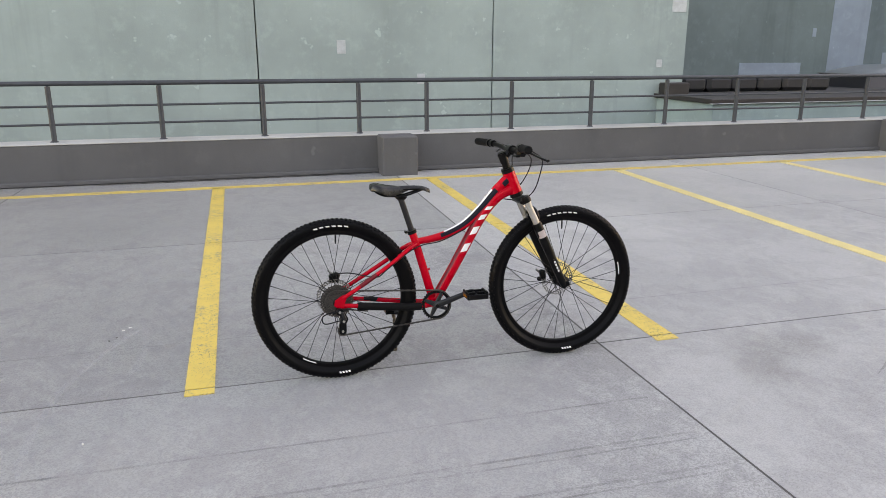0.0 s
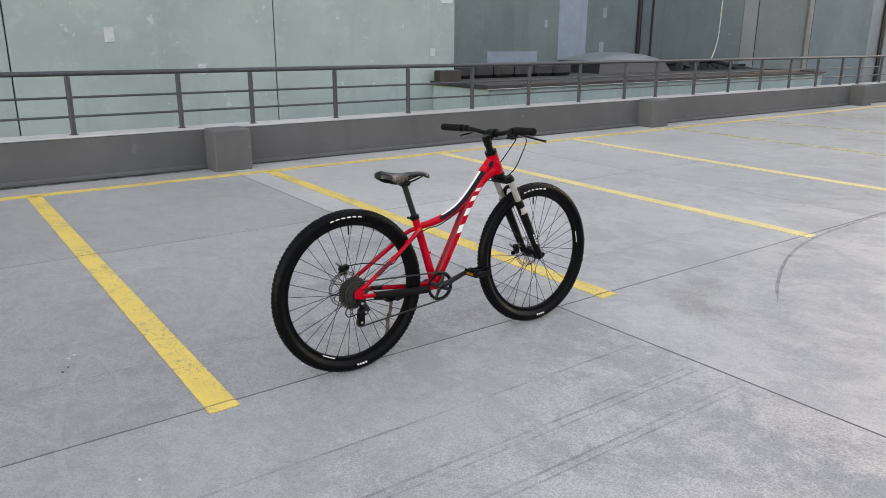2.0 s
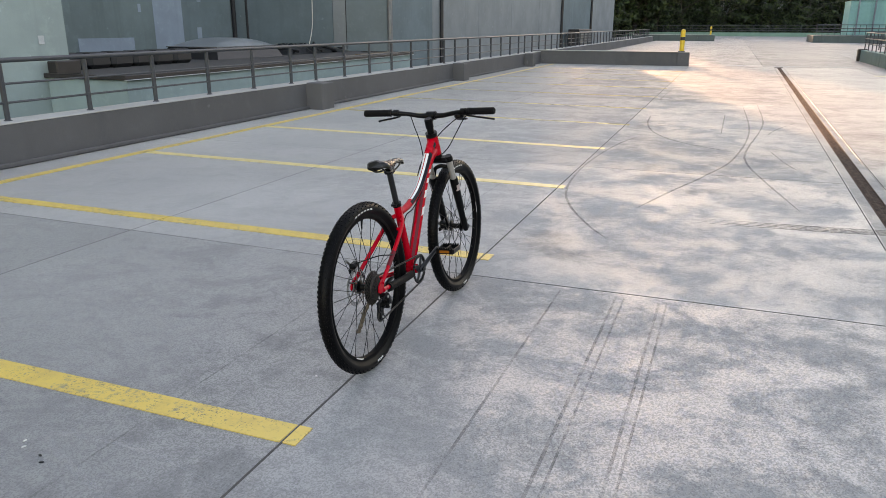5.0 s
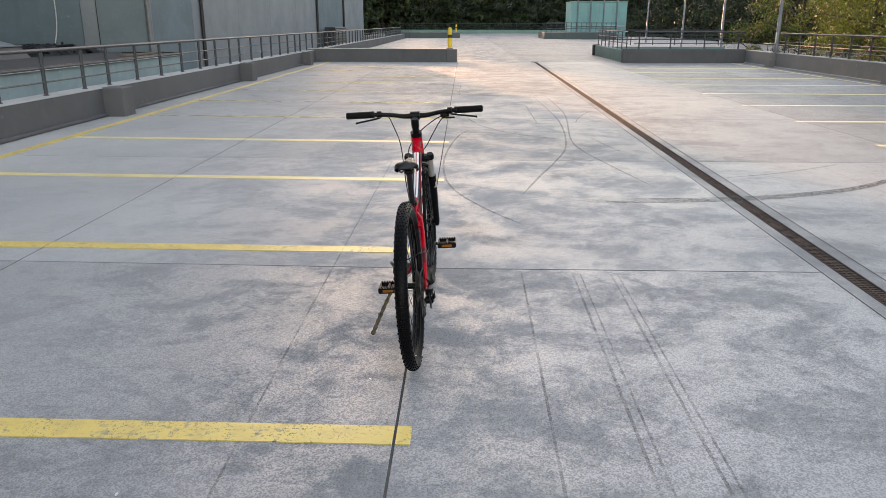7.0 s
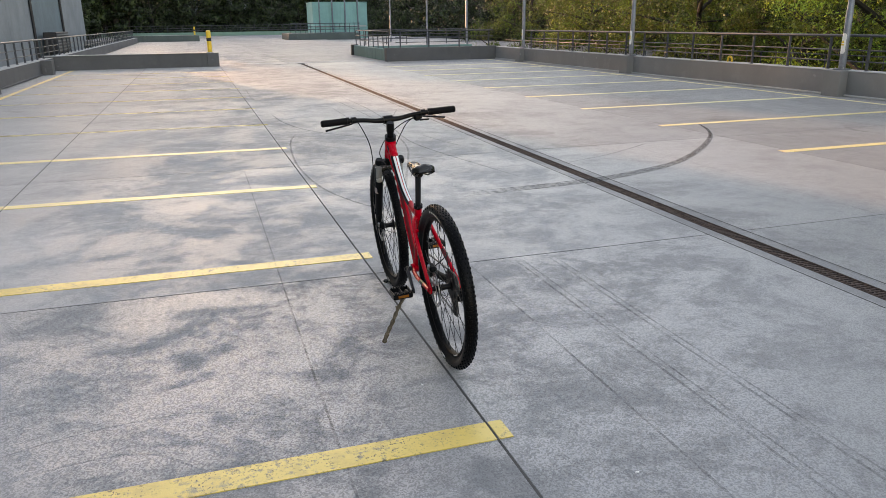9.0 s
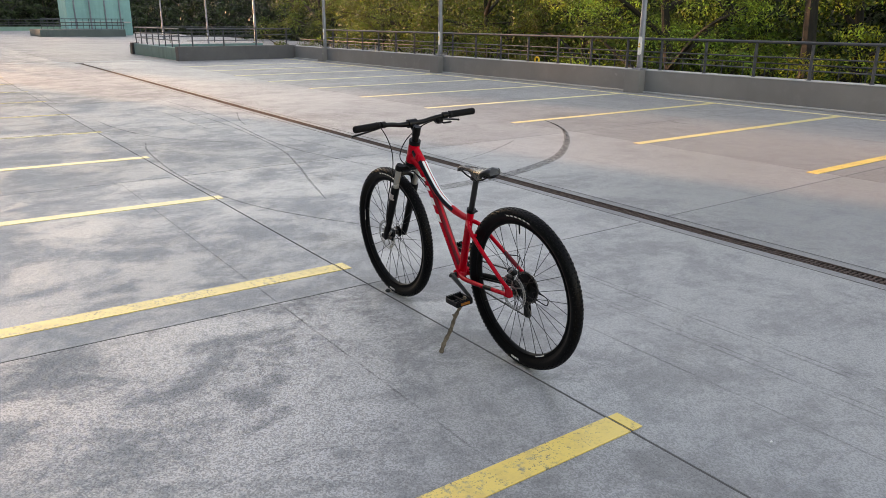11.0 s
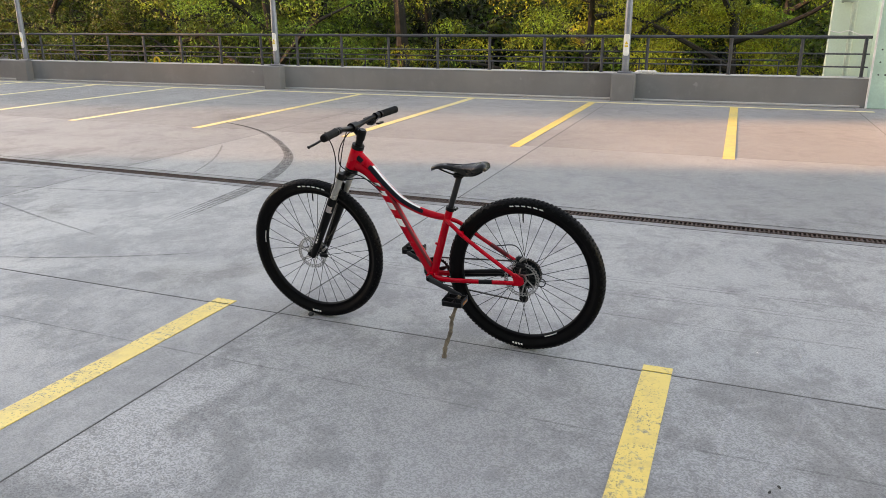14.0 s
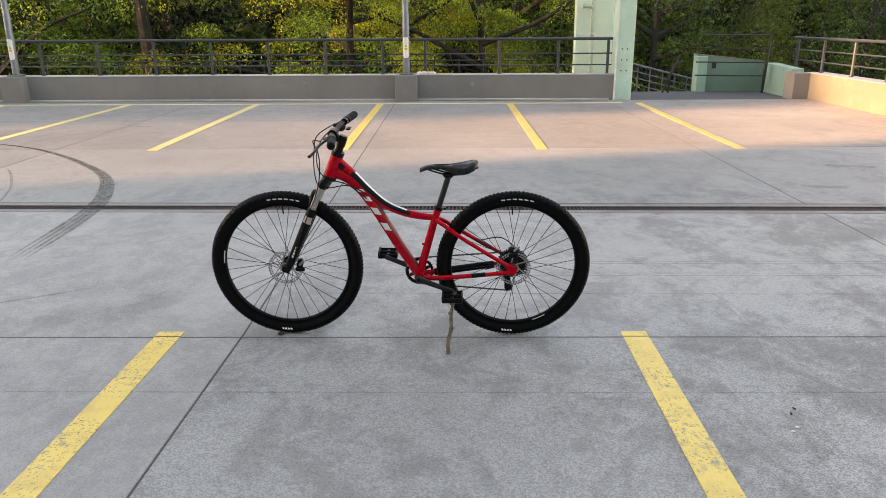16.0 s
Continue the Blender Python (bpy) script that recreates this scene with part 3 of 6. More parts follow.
MARKS = [
    ([(5.62, -4.3), (5.34, -3.88), (5.04, -3.35), (4.78, -2.72)], 0.025),
    ([(13.2, -1.63), (9.35, -1.68), (6.83, -1.48), (5.62, -1.2), (4.8, -0.95), (3.99, -0.72)], 0.024),
    ([(13.3, -1.89), (10.2, -1.89), (7.49, -1.62), (6.55, -1.6), (5.57, -1.74), (4.29, -1.98)], 0.024),
    ([(10.69, -0.19), (9.58, -0.25), (8.54, -0.46), (7.76, -0.89), (7.17, -1.57)], 0.024),
    ([(8.21, -0.3), (7.46, -0.12), (6.39, -0.01), (5.43, 0.02), (4.53, -0.04), (3.91, -0.19), (3.34, -0.44), (2.99, -0.64)], 0.022),
    ([(11.37, -1.34), (8.86, -1.31)], 0.018),
    ([(10.55, -2.38), (9.56, -2.05), (8.91, -1.9)], 0.018),
    ([(7.46, -1.88), (6.73, -1.98), (6.28, -2.08)], 0.016),
    ([(16.2, -0.13), (14.02, -0.09), (13.3, -0.12)], 0.02),
]
for pts, w in (([(0.05, 1.05), (0.28, 1.32), (0.22, 1.75), (-0.08, 1.95), (-0.35, 1.75)], 0.012), ([(0.35, 0.75), (0.52, 1.15), (0.45, 1.7), (0.2, 2.1)], 0.010), ([(-0.2, 0.9), (0.08, 1.5), (0.42, 1.85)], 0.008)):
    thing("pale_scuff", ribbon(pts, w, 0.002, True), "scuff", "thin pale swirl scratched on the concrete", "scuff", "scuffs", "structure")
thing("pale_scuff", ribbon([(-0.57, -0.59), (-0.61, -0.3), (-0.59, 0.1), (-0.5, 0.48), (-0.33, 0.87), (-0.28, 0.72), (-0.28, 0.45), (-0.35, 0.12)], 0.03, 0.002, True), "scuff", "faint pale scuff loop on the concrete", "scuff", kind="structure")
for pts, w in (([(-3.05, -4.32), (-3.3, -4.27), (-3.55, -4.22)], 0.13), ([(-2.35, -3.33), (-2.55, -3.28), (-2.75, -3.25)], 0.12), ([(5.75, -7.6), (5.5, -7.5), (5.3, -7.52)], 0.08)):
    thing("oil_stain", ribbon(pts, w, 0.002, True), "oil", "faint dark oil smear on the concrete", "oil stain", "oil stains", "structure")
thing("corner_dirt", ribbon([(-1.3, 5.53), (-0.4, 5.515), (0.6, 5.53), (1.75, 5.52)], 0.05, 0.002, True), "corner_dirt", "dark dirt gathered at the foot of the parapet", "dirt", kind="structure")
for pts, w in MARKS:
    thing("tyre_mark", ribbon(pts, w, 0.003, True), "skid_thin", "thin dark tyre mark curving over the concrete", "tyre mark", "tyre marks", "structure")
for y, xa, xb, w in ((-0.54, -6, 1.85, 0.012), (-0.85, -6, 1.85, 0.014), (-0.895, -6, 1.85, 0.010), (-1.08, -6, 1.85, 0.014), (-1.12, -6, 1.85, 0.010), (0.60, -5.9, 5.6, 0.010), (-4.0, -5.9, 5.5, 0.010)):
    thing("surface_line", ribbon([(xa, y - 0.03), ((xa + xb) / 2, y + 0.02), (xb, y - 0.01)], w, 0.0025), "hairline", "faint dark line along the concrete", "surface line", "surface lines", "structure")


# ---- railings ----
def railing(length, posts, heights, top_r=0.026, base=0.48):
    e = empty("railing", "grey painted steel railing with round top rail", "railing")
    part("top_rail", Geo().tube([(0, 0, heights[-1]), (length, 0, heights[-1])], top_r, 12), "rail", e)
    for h in heights[:-1]:
        part("rail_bar", Geo().tube([(0, 0, h), (length, 0, h)], 0.0125, 8), "rail", e)
    pm = None
    for x in posts:
        if pm is None:
            g = Geo().tube([(0, 0, base), (0, 0, heights[-1] - 0.03)], 0.028, 10)
            g.lathe([(0.045, base), (0.045, base + 0.012), (0.03, base + 0.022)], 12)
            g.tube([(0, 0, heights[-1] - 0.04), (0, 0, heights[-1])], 0.014, 8)
            for h in heights[:-1]:
                g.lathe([(0.032, h - 0.018), (0.032, h + 0.018)], 10)
            pm = mesh_of("post", g, "rail")
        part("post", pm, "rail", e, m=pose(x, 0, 0))
    return e


H_N = (0.64, 0.835, 1.075)
first = railing(MODULE + 0.02, [0.45 + 1.115 * i for i in range(7)], H_N, base=0.445)
first["group"] = "deck railings"
first.matrix_basis = pose(2.1, 5.78, 0)
for k in (-2, -1, 1, 2, 3, 4, 5, 6, 7, 8):
    copy_thing(first, pose(2.1 + MODULE * k, 5.78, 0))
H_S = (0.655, 0.865, 1.135)
south = railing(MODULE + 0.02, [0.46 + 1.10 * i for i in range(7)], H_S)
south["group"] = "deck railings"
south.matrix_basis = pose(1.74, -11.16, 0)
for k in (1, 2):
    copy_thing(south, pose(1.74 + MODULE * k, -11.16, 0))
short = railing(3.95, [0.08, 1.03, 2.16, 3.30 + 0.28], H_S)
short["group"] = "deck railings"
short.matrix_basis = pose(-2.2, -11.16, 0)
west = railing(15.2, [0.15 + 1.10 * i for i in range(14)], (0.68, 0.88, 1.11))
west["group"] = "deck railings"
west.matrix_basis = pose(-6.18, -12.3, 0, rz=90)

# lower fence of the walkway beyond the south parapet
fence = empty("walkway_fence", "thin grey steel fence beyond the parapet", "fence", pose(-1.0, -13.6, 0))
for z in (0.62, 0.25, -0.1):
    part("fence_rail", Geo().tube([(0, 0, z), (33, 0, z)], 0.014, 6), "rail", fence)
fp = mesh_of("fence_post", Geo().tube([(0, 0, -1.5), (0, 0, 0.62)], 0.014, 6), "rail")
for i in range(60):
    part("fence_post", fp, "rail", fence, m=pose(0.05 + 0.55 * i, 0, 0))


# ---- lamp posts with warning plates ----
def lamp_post():
    e = empty("lamp_post", "tall galvanised steel lamp post on a parapet pier", "lamp post")
    part("pole", Geo().tube([(0, 0, 0.49), (0, 0, 1.6), (0, 0, 1.62), (0, 0, 7.5)], [0.066, 0.064, 0.058, 0.045], 14), "lamp_post", e)
    part("base_flange", Geo().box((0, 0, 0.505), (0.26, 0.2, 0.025), bevel=0.006), "lamp_post", e)
    for sx in (-0.1, 0.1):
        part("anchor_bolt", Geo().tube([(sx, 0.06, 0.51), (sx, 0.06, 0.545)], 0.011, 6), "steel", e)
    part("lamp_head", Geo().box((0, 0.55, 7.5), (0.25, 1.1, 0.1), bevel=0.03), "lamp_post", e)
    g = Geo()
    ang = [radians(a) for a in range(40, 141, 10)]
    rows = [(0.80, 0.55), (0.815, 0.85), (0.84, 1.0), (1.14, 1.0), (1.165, 0.85), (1.18, 0.55)]
    for z, k in rows:
        for a in ang:
            t = math.pi / 2 + (a - math.pi / 2) * k
            g.v.append((0.0675 * math.cos(t), 0.0675 * math.sin(t), z))
    c = len(ang)
    for i in range(len(rows) - 1):
        for j in range(c - 1):
            g.f.append((i * c + j, i * c + j + 1, (i + 1) * c + j + 1, (i + 1) * c + j))
    plate = part("warning_plate", g, "white", e, "white plate with a yellow warning triangle")
    part("warning_triangle", Geo().prism([(-0.032, 0.0), (0.032, 0.0), (0, 0.06)], 0, 0.006, Matrix.Translation((0, 0.068, 1.0)) @ Matrix.Rotation(math.pi / 2, 4, "X")), "sign_y", plate)
    part("text_bar", Geo().box((0, 0.071, 0.968), (0.06, 0.004, 0.03)), "sign_y", plate)
    return e


lp = lamp_post()
lp["group"] = "lamp posts"
lp.matrix_basis = pose(1.74, -11.05, 0)
for k in (1, 2, 3):
    copy_thing(lp, pose(1.74 + MODULE * k, -11.05, 0))
for x, y in ((36.5, -13.2), (47, -14.2), (60, -15)):
    copy_thing(lp, pose(x, y, -0.522))

# yellow hoop and white rag on the south parapet
hoop = Geo().tube([(0.075 * math.cos(a), 0, 0.055 + 0.075 * math.sin(a)) for a in [math.pi * i / 12 for i in range(13)]], 0.022, 8)
hoop.tube([(0.075, 0, 0.055), (0.075, 0, 0.0)], 0.022, 8).tube([(-0.075, 0, 0.055), (-0.075, 0, 0.0)], 0.022, 8)
thing("yellow_hoop", hoop, "bollard_y", "small yellow plastic hoop standing on the parapet", "hoop", m=pose(12.75, -11.22, 0.48))
rag = Geo()
for i in range(5):
    pts = [(-0.16 + 0.07 * i + 0.05 * math.sin(3 * k + i), 0.05 * math.cos(2 * k + i), 0.02 + 0.025 * abs(math.sin(1.7 * k + 2 * i))) for k in range(5)]
    rag.tube(smooth_path(pts, 4), 0.018, 7, squash=1.6)
thing("rag", rag, "cloth", "crumpled white rag lying on the parapet", "rag", m=pose(1.38, -11.05, 0.478))


# ---- mint green gate post, stair and walls at the south-west corner ----
gate = empty("gate_post", "mint green painted steel box post beside the parapet", "post")
part("post_body", Geo().box((-2.40, -11.16, 1.6), (0.33, 0.40, 3.2), bevel=0.01), "teal", gate)
# white strip paints in the narrow lit side of the post
part("edge_strip", Geo().box((-2.235, -10.955, 1.6), (0.03, 0.03, 3.2), bevel=0.004), "white", gate)
bolt = mesh_of("bolt", Geo().tube([(0, 0, 0), (0, 0.015, 0)], 0.014, 8), "rail")
for z in (0.55, 0.75, 0.95):
    for x in (-2.44, -2.34):
        part("bolt", bolt, "rail", gate, m=pose(x, -10.965, z))
tower = empty("stair_tower_wall", "mint painted stair wall in a bright lit tone, with a drain pipe", "wall")
part("wall_panel", Geo().box((-2.04, -12.35, -1.0), (0.76, 0.25, 9.0), bevel=0.01), "mint_lit", tower)
pipe_ = part("drain_pipe", Geo().tube(smooth_path([(-1.78, -12.13, 1.74), (-1.90, -12.13, 1.74), (-1.97, -12.13, 1.70), (-1.985, -12.13, 1.60), (-1.985, -12.13, -2.0)], 5), 0.042, 12), "mint_pipe", tower, "grey-green painted drain pipe with an elbow")
for z in (1.52, 0.98, 0.45):
    part("pipe_collar", Geo().tube([(-1.985, -12.13, z - 0.025), (-1.985, -12.13, z + 0.025)], 0.050, 12), "mint_pipe", pipe_)
part("pipe_mouth", Geo().tube([(-1.765, -12.13, 1.74), (-1.80, -12.13, 1.74)], 0.052, 12), "mint_pipe", pipe_)
part("wire", Geo().tube(smooth_path([(-1.66, -12.2, 1.22), (-1.8, -12.1, 1.19), (-1.95, -12.07, 1.22), (-2.15, -12.1, 1.15), (-2.32, -12.0, 1.16)], 5), 0.007, 5), "white", tower)

stair = empty("outside_stair", "concrete stair going down with steel handrails", "stair")
part("landing", Geo().box((-4.2, -11.98, -0.12), (3.25, 1.84, 0.2), bevel=0.01), "parapet", stair)
for i in range(9):
    part("stair_step", Geo().box((-2.7 - 0.28 * i, -13.25, -0.20 - 0.12 * i), (0.30, 0.75, 0.2), bevel=0.008), "parapet", stair)
for dz, r in ((0.0, 0.022), (-0.15, 0.012), (-0.29, 0.012), (-0.43, 0.012)):
    part("handrail", Geo().tube([(-2.1, -13.6, 0.80 + dz), (-5.2, -13.6, 0.03 + dz)], r, 8), "lamp_post", stair)
for i in range(11):
    x = -2.2 - 0.28 * i
    zt = 0.80 + (x + 2.1) * 0.248
    part("baluster", Geo().tube([(x, -13.6, zt), (x, -13.6, zt - 0.75)], 0.014, 6), "lamp_post", stair)
part("stair_kerb", Geo().add([(x, y, z) for x, z0, z1 in ((-2.1, -0.5, 0.16), (-5.2, -1.3, -0.60)) for y in (-13.5, -13.72) for z in (z0, z1)], [(0, 1, 3, 2), (4, 6, 7, 5), (0, 4, 5, 1), (2, 3, 7, 6), (1, 5, 7, 3), (0, 2, 6, 4)]), "parapet_lit", stair)
gate_bar = empty("stair_gate", "dark steel gate frame hung beside the stair", "gate")
for z in (0.33, 0.60, 0.88, 1.15):
    part("gate_bar", Geo().tube([(-5.72, -12.5, z), (-4.25, -12.5, z + 0.02)], 0.013, 6), "black", gate_bar)
part("gate_upright", Geo().tube([(-5.70, -12.5, -0.02), (-5.76, -12.5, 1.2)], 0.028, 8), "black", gate_bar)
part("gate_brace", Geo().tube([(-3.62, -12.6, -0.02), (-3.95, -12.6, 0.78)], 0.022, 8), "black", gate_bar)
part("gate_brace", Geo().tube([(-3.75, -12.62, -0.02), (-3.78, -12.62, 0.5), (-4.0, -12.62, 0.62)], 0.022, 8), "black", gate_bar)
def sloped_wall(a, b, za, zb, w):
    """A wall from a to b whose top slopes from za to zb."""
    a, b = Vector((*a, 0)), Vector((*b, 0))
    s = (b - a).normalized().cross(Vector((0, 0, 1))) * w
    vs = []
    for p, zt in ((a, za), (b, zb)):
        for q in (p, p + s):
            vs += [q + Vector((0, 0, -3)), q + Vector((0, 0, zt))]
    return Geo().add(vs, [(0, 1, 3, 2), (4, 6, 7, 5), (0, 4, 5, 1), (2, 3, 7, 6), (1, 5, 7, 3), (0, 2, 6, 4)])
low = thing("low_mint_wall", sloped_wall((-5.85, -12.92), (-4.42, -12.92), 0.59, 0.74, 0.28), "teal_old_shaded", "weathered mint green wall beside the stair, in a shaded tone", "wall")
part("wall_sign", Geo().box((-4.78, -12.915, 0.52), (0.09, 0.008, 0.12)), "black", low)
part("wall_return", sloped_wall((-5.86, -11.6), (-5.86, -12.90), 0.53, 0.58, 0.25), "mint_worn", low, "lighter mint return wall beside the stair")
part("wall_pier", Geo().box((-4.50, -12.96, -1.1), (0.20, 0.32, 3.64), bevel=0.008), "mint_worn", low)
part("wall_capping", Geo().add([(x, y, z + dz) for x, z in ((-5.86, 0.592), (-4.41, 0.742)) for y in (-12.905, -13.215) for dz in (0.0, 0.025)], [(0, 1, 3, 2), (4, 6, 7, 5), (0, 4, 5, 1), (2, 3, 7, 6), (1, 5, 7, 3), (0, 2, 6, 4)]), "parapet_s", low)


# ---- the hall to the north ----
hall = empty("hall_building", "large hall with green and grey concrete wall panels", "building")
# the front stands at YB; between XR and the corner XC the wall is set back to YR
YB, YR, XR, XC, XE = 11.7, 18.0, 10.1, 26.0, 63.4
FRONT = [(-30, -3.9, "wall_a"), (-3.9, 0.80, "wall_a"), (0.80, 5.53, "wall_a"), (5.53, XR, "wall_a"),
         (XC, 30.9, "wall_c"), (30.9, 31.9, "wall_e"), (31.9, 37.8, "wall_e"), (37.8, 44.4, "wall_e"), (44.4, 51.6, "wall_e"), (51.6, 59.0, "wall_e"), (59.0, XE, "wall_c")]
for a, b, mt in FRONT:
    part("wall_panel", Geo().box(((a + b) / 2, YB + 0.2, 5.0), (b - a - 0.022, 0.4, 22.0), bevel=0.008), mt, hall)
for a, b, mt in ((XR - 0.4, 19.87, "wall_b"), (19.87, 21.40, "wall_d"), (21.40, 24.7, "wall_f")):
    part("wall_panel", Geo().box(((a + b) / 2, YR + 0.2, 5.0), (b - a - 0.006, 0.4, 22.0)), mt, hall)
# the slanting side of the recess
SIDE = math.hypot(XC - 24.5, YR - YB)
side_m = pose(XC, YB, 5.0, rz=math.degrees(math.atan2(YR - YB, 24.5 - XC)))
for a, b, mt in ((0.0, 1.70, "wall_g"), (1.70, 2.25, "wall_e"), (2.25, SIDE, "wall_c")):
    part("wall_panel", Geo().box(((a + b) / 2, -0.2, 0), (b - a - 0.016, 0.4, 22.0), side_m, 0.006), mt, hall)
for x0_, x1_, y0_ in ((-30, XR - 0.02, YB + 0.4), (XR - 0.4, 27.0, YR + 0.4), (26.6, XE - 0.02, YB + 0.4)):
    part("wall_core", Geo().box(((x0_ + x1_) / 2, (y0_ + 24) / 2, 5.0), (x1_ - x0_, 24 - y0_, 21.9)), "wall_e", hall)
for x, z, w, h in ((2.40, 1.47, 0.17, 0.26), (9.45, 1.13, 0.14, 0.17), (4.0, 0.85, 0.16, 0.2), (9.85, 2.42, 0.35, 0.4)):
    part("filled_patch", Geo().box((x, YB - 0.004, z), (w, 0.012, h), bevel=0.004), "sheet_white", hall)
for x, z, w, h in ((19.2, 1.98, 0.15, 0.27), (22.4, 2.45, 0.22, 0.38), (22.3, 1.12, 0.26, 0.42)):
    part("filled_patch", Geo().box((x, YR - 0.004, z), (w, 0.012, h), bevel=0.004), "wall_d", hall)
part("pale_board", Geo().box((17.58, YR - 0.008, 0.72), (2.42, 0.02, 0.56), bevel=0.004), "wall_d", hall)
for x, y, r, mt in ((24.42, YR, 0.09, "dark_metal"), (24.66, YR - 0.5, 0.06, "dark_metal"), (26.0, YB, 0.10, "pipe"), (26.25, YB, 0.05, "dark_metal"), (31.9, YB, 0.08, "dark_metal"), (32.12, YB, 0.05, "pipe"), (59.0, YB, 0.10, "dark_metal"), (72.5, YB, 0.10, "dark_metal")):
    part("wall_pipe", Geo().tube([(x, y - r - 0.01, -6), (x, y - r - 0.01, 5.4 if x > XE else 12)], r, 10), mt, hall)


def on_side(k, out, z):
    """A point on the slanting wall: k metres from the front corner, out metres before the wall."""
    return side_m @ Vector((k, out, z - 5.0))


part("wall_cable", Geo().tube(smooth_path([on_side(3.05, 0.03, 6), on_side(3.08, 0.03, 2.4), on_side(3.12, 0.06, 1.3), on_side(3.2, 0.5, 0.47)], 6), 0.020, 6), "cable_white", hall)
part("wall_cable", Geo().tube([on_side(1.70, 0.02, 6), on_side(1.70, 0.02, 0.5)], 0.016, 6), "dark_metal", hall)
# unseen height: kept low beyond XE to place the hall's shadow edge
wing = empty("hall_wing", "grey clad far end of the hall, kept low to let the sun past", "building")
for a, b, mt in ((XE, 72.5, "wall_c"), (72.5, 80.0, "wall_e"), (80.0, 88.0, "wall_e")):
    part("wall_panel", Geo().box(((a + b) / 2, YB + 0.2, -0.4), (b - a - 0.022, 0.4, 11.2), bevel=0.008), mt, wing)
part("wall_core", Geo().box(((XE + 88) / 2, YB + 4.4, -0.4), (88 - XE - 0.05, 8, 11.1)), "wall_e", wing)
part("wing_roof", Geo().box(((XE + 88) / 2, YB + 4.2, 5.25), (88 - XE, 8.8, 0.12), bevel=0.02), "dark_metal", wing)
cooler = empty("air_cooler", "dark louvred air cooling unit against the hall wall", "air cooler", pose(63.5, 10.9, 0.0))
part("cooler_body", Geo().box((0, 0, 0.35), (6.0, 0.9, 1.5), bevel=0.03), "dark_metal", cooler)
for k in range(6):
    part("louvre", Geo().box((0, -0.47, -0.2 + 0.22 * k), (5.6, 0.04, 0.10), bevel=0.01), "pipe", cooler)
for k in (-2.6, 2.6):
    part("cooler_leg", Geo().box((k, 0, -3.2), (0.2, 0.6, 5.6)), "dark_metal", cooler)

annex = empty("roof_annex", "low annex with felt roof and brown metal edge", "building")
AX0, AX1, AY = 9.42, 23.6, 9.6
part("annex_wall", Geo().box(((AX0 + AX1) / 2, (AY + YB) / 2, -2.8), (AX1 - AX0 - 0.06, YB - AY - 0.06, 6.36)), "annex", annex)
part("roof_sheet", Geo().box(((AX0 + AX1) / 2, (AY + YB) / 2, 0.42), (AX1 - AX0, YB - AY, 0.05)), "roof_felt", annex)
part("roof_sheet", Geo().box(((XR + 24.6) / 2, (YB + YR) / 2, 0.42), (24.6 - XR, YR - YB - 0.01, 0.05)), "roof_felt", annex)
part("roof_edge", Geo().box(((AX0 + AX1) / 2, AY, 0.44), (AX1 - AX0 + 0.1, 0.05, 0.08), bevel=0.01), "coping_brown", annex)
part("drip_edge", Geo().box(((AX0 + AX1) / 2, AY - 0.012, 0.394), (AX1 - AX0 + 0.1, 0.06, 0.014), bevel=0.003), "sheet_white", annex)
for x in (AX0 - 0.02, AX1 + 0.02):
    part("roof_edge", Geo().box((x, (AY + YB) / 2, 0.44), (0.05, YB - AY, 0.09), bevel=0.01), "coping_brown", annex)
part("upstand", Geo().box((AX0 + 0.36, YB - 0.16, 0.58), (0.62, 0.26, 0.28), bevel=0.02), "coping_brown", annex)
sky_l = empty("roof_skylight", "dirty acrylic dome skylight on a dark kerb", "skylight", pose(18.0, 13.7, 0.44))
part("skylight_kerb", Geo().add([(sx * a, sy * b, z) for z, a, b in ((0.0, 1.72, 1.05), (0.34, 1.52, 0.88)) for sx, sy in ((-1, -1), (1, -1), (1, 1), (-1, 1))], [(0, 1, 2, 3), (4, 5, 6, 7), (0, 1, 5, 4), (1, 2, 6, 5), (2, 3, 7, 6), (3, 0, 4, 7)]), "dark_metal", sky_l)
part("dome_frame", Geo().box((0, 0, 0.352), (3.16, 1.86, 0.03), bevel=0.008), "pipe", sky_l)
dome = Geo()
N = 14
for i in range(N + 1):
    for j in range(N + 1):
        u, v = 2 * i / N - 1, 2 * j / N - 1
        dome.v.append((u * 1.52, v * 0.88, 0.366 + 0.24 * (1 - u ** 2) ** 0.8 * (1 - v ** 4) ** 0.5))
        if i and j:
            a = i * (N + 1) + j
            dome.f.append((a, a - 1, a - N - 2, a - N - 1))
part("acrylic_dome", dome, "dome", sky_l)
duct = empty("roof_duct", "long dark rounded duct lying on the annex roof", "duct", pose(10.5, 12.6, 0.44))
for i in range(6):
    part("duct_section", Geo().box((0.72 * i + 0.36, 0, 0.19), (0.70, 0.55, 0.37), bevel=0.09), "dark_metal", duct)
for i in range(6):
    rr = random.Random(i)
    pts = [(19.9 + 0.62 * i + 0.6 * k, 13.2 + rr.uniform(-0.9, 0.9), 0.50 + 0.06 * rr.random() + (0.3 * rr.random() if k == 1 else 0)) for k in range(4)]
    thing("roof_hose", Geo().tube(smooth_path(pts, 6), 0.04, 8), "black_hose", "loose black hose lying on the annex roof", "hose", "roof hoses")
heap, rr = Geo(), np.random.default_rng(5)
CX, CY = 46, 18
folds = [(rr.uniform(0, 6.28), rr.uniform(3, 11), rr.uniform(0, 6.28), rr.uniform(0.4, 1)) for _ in range(9)]
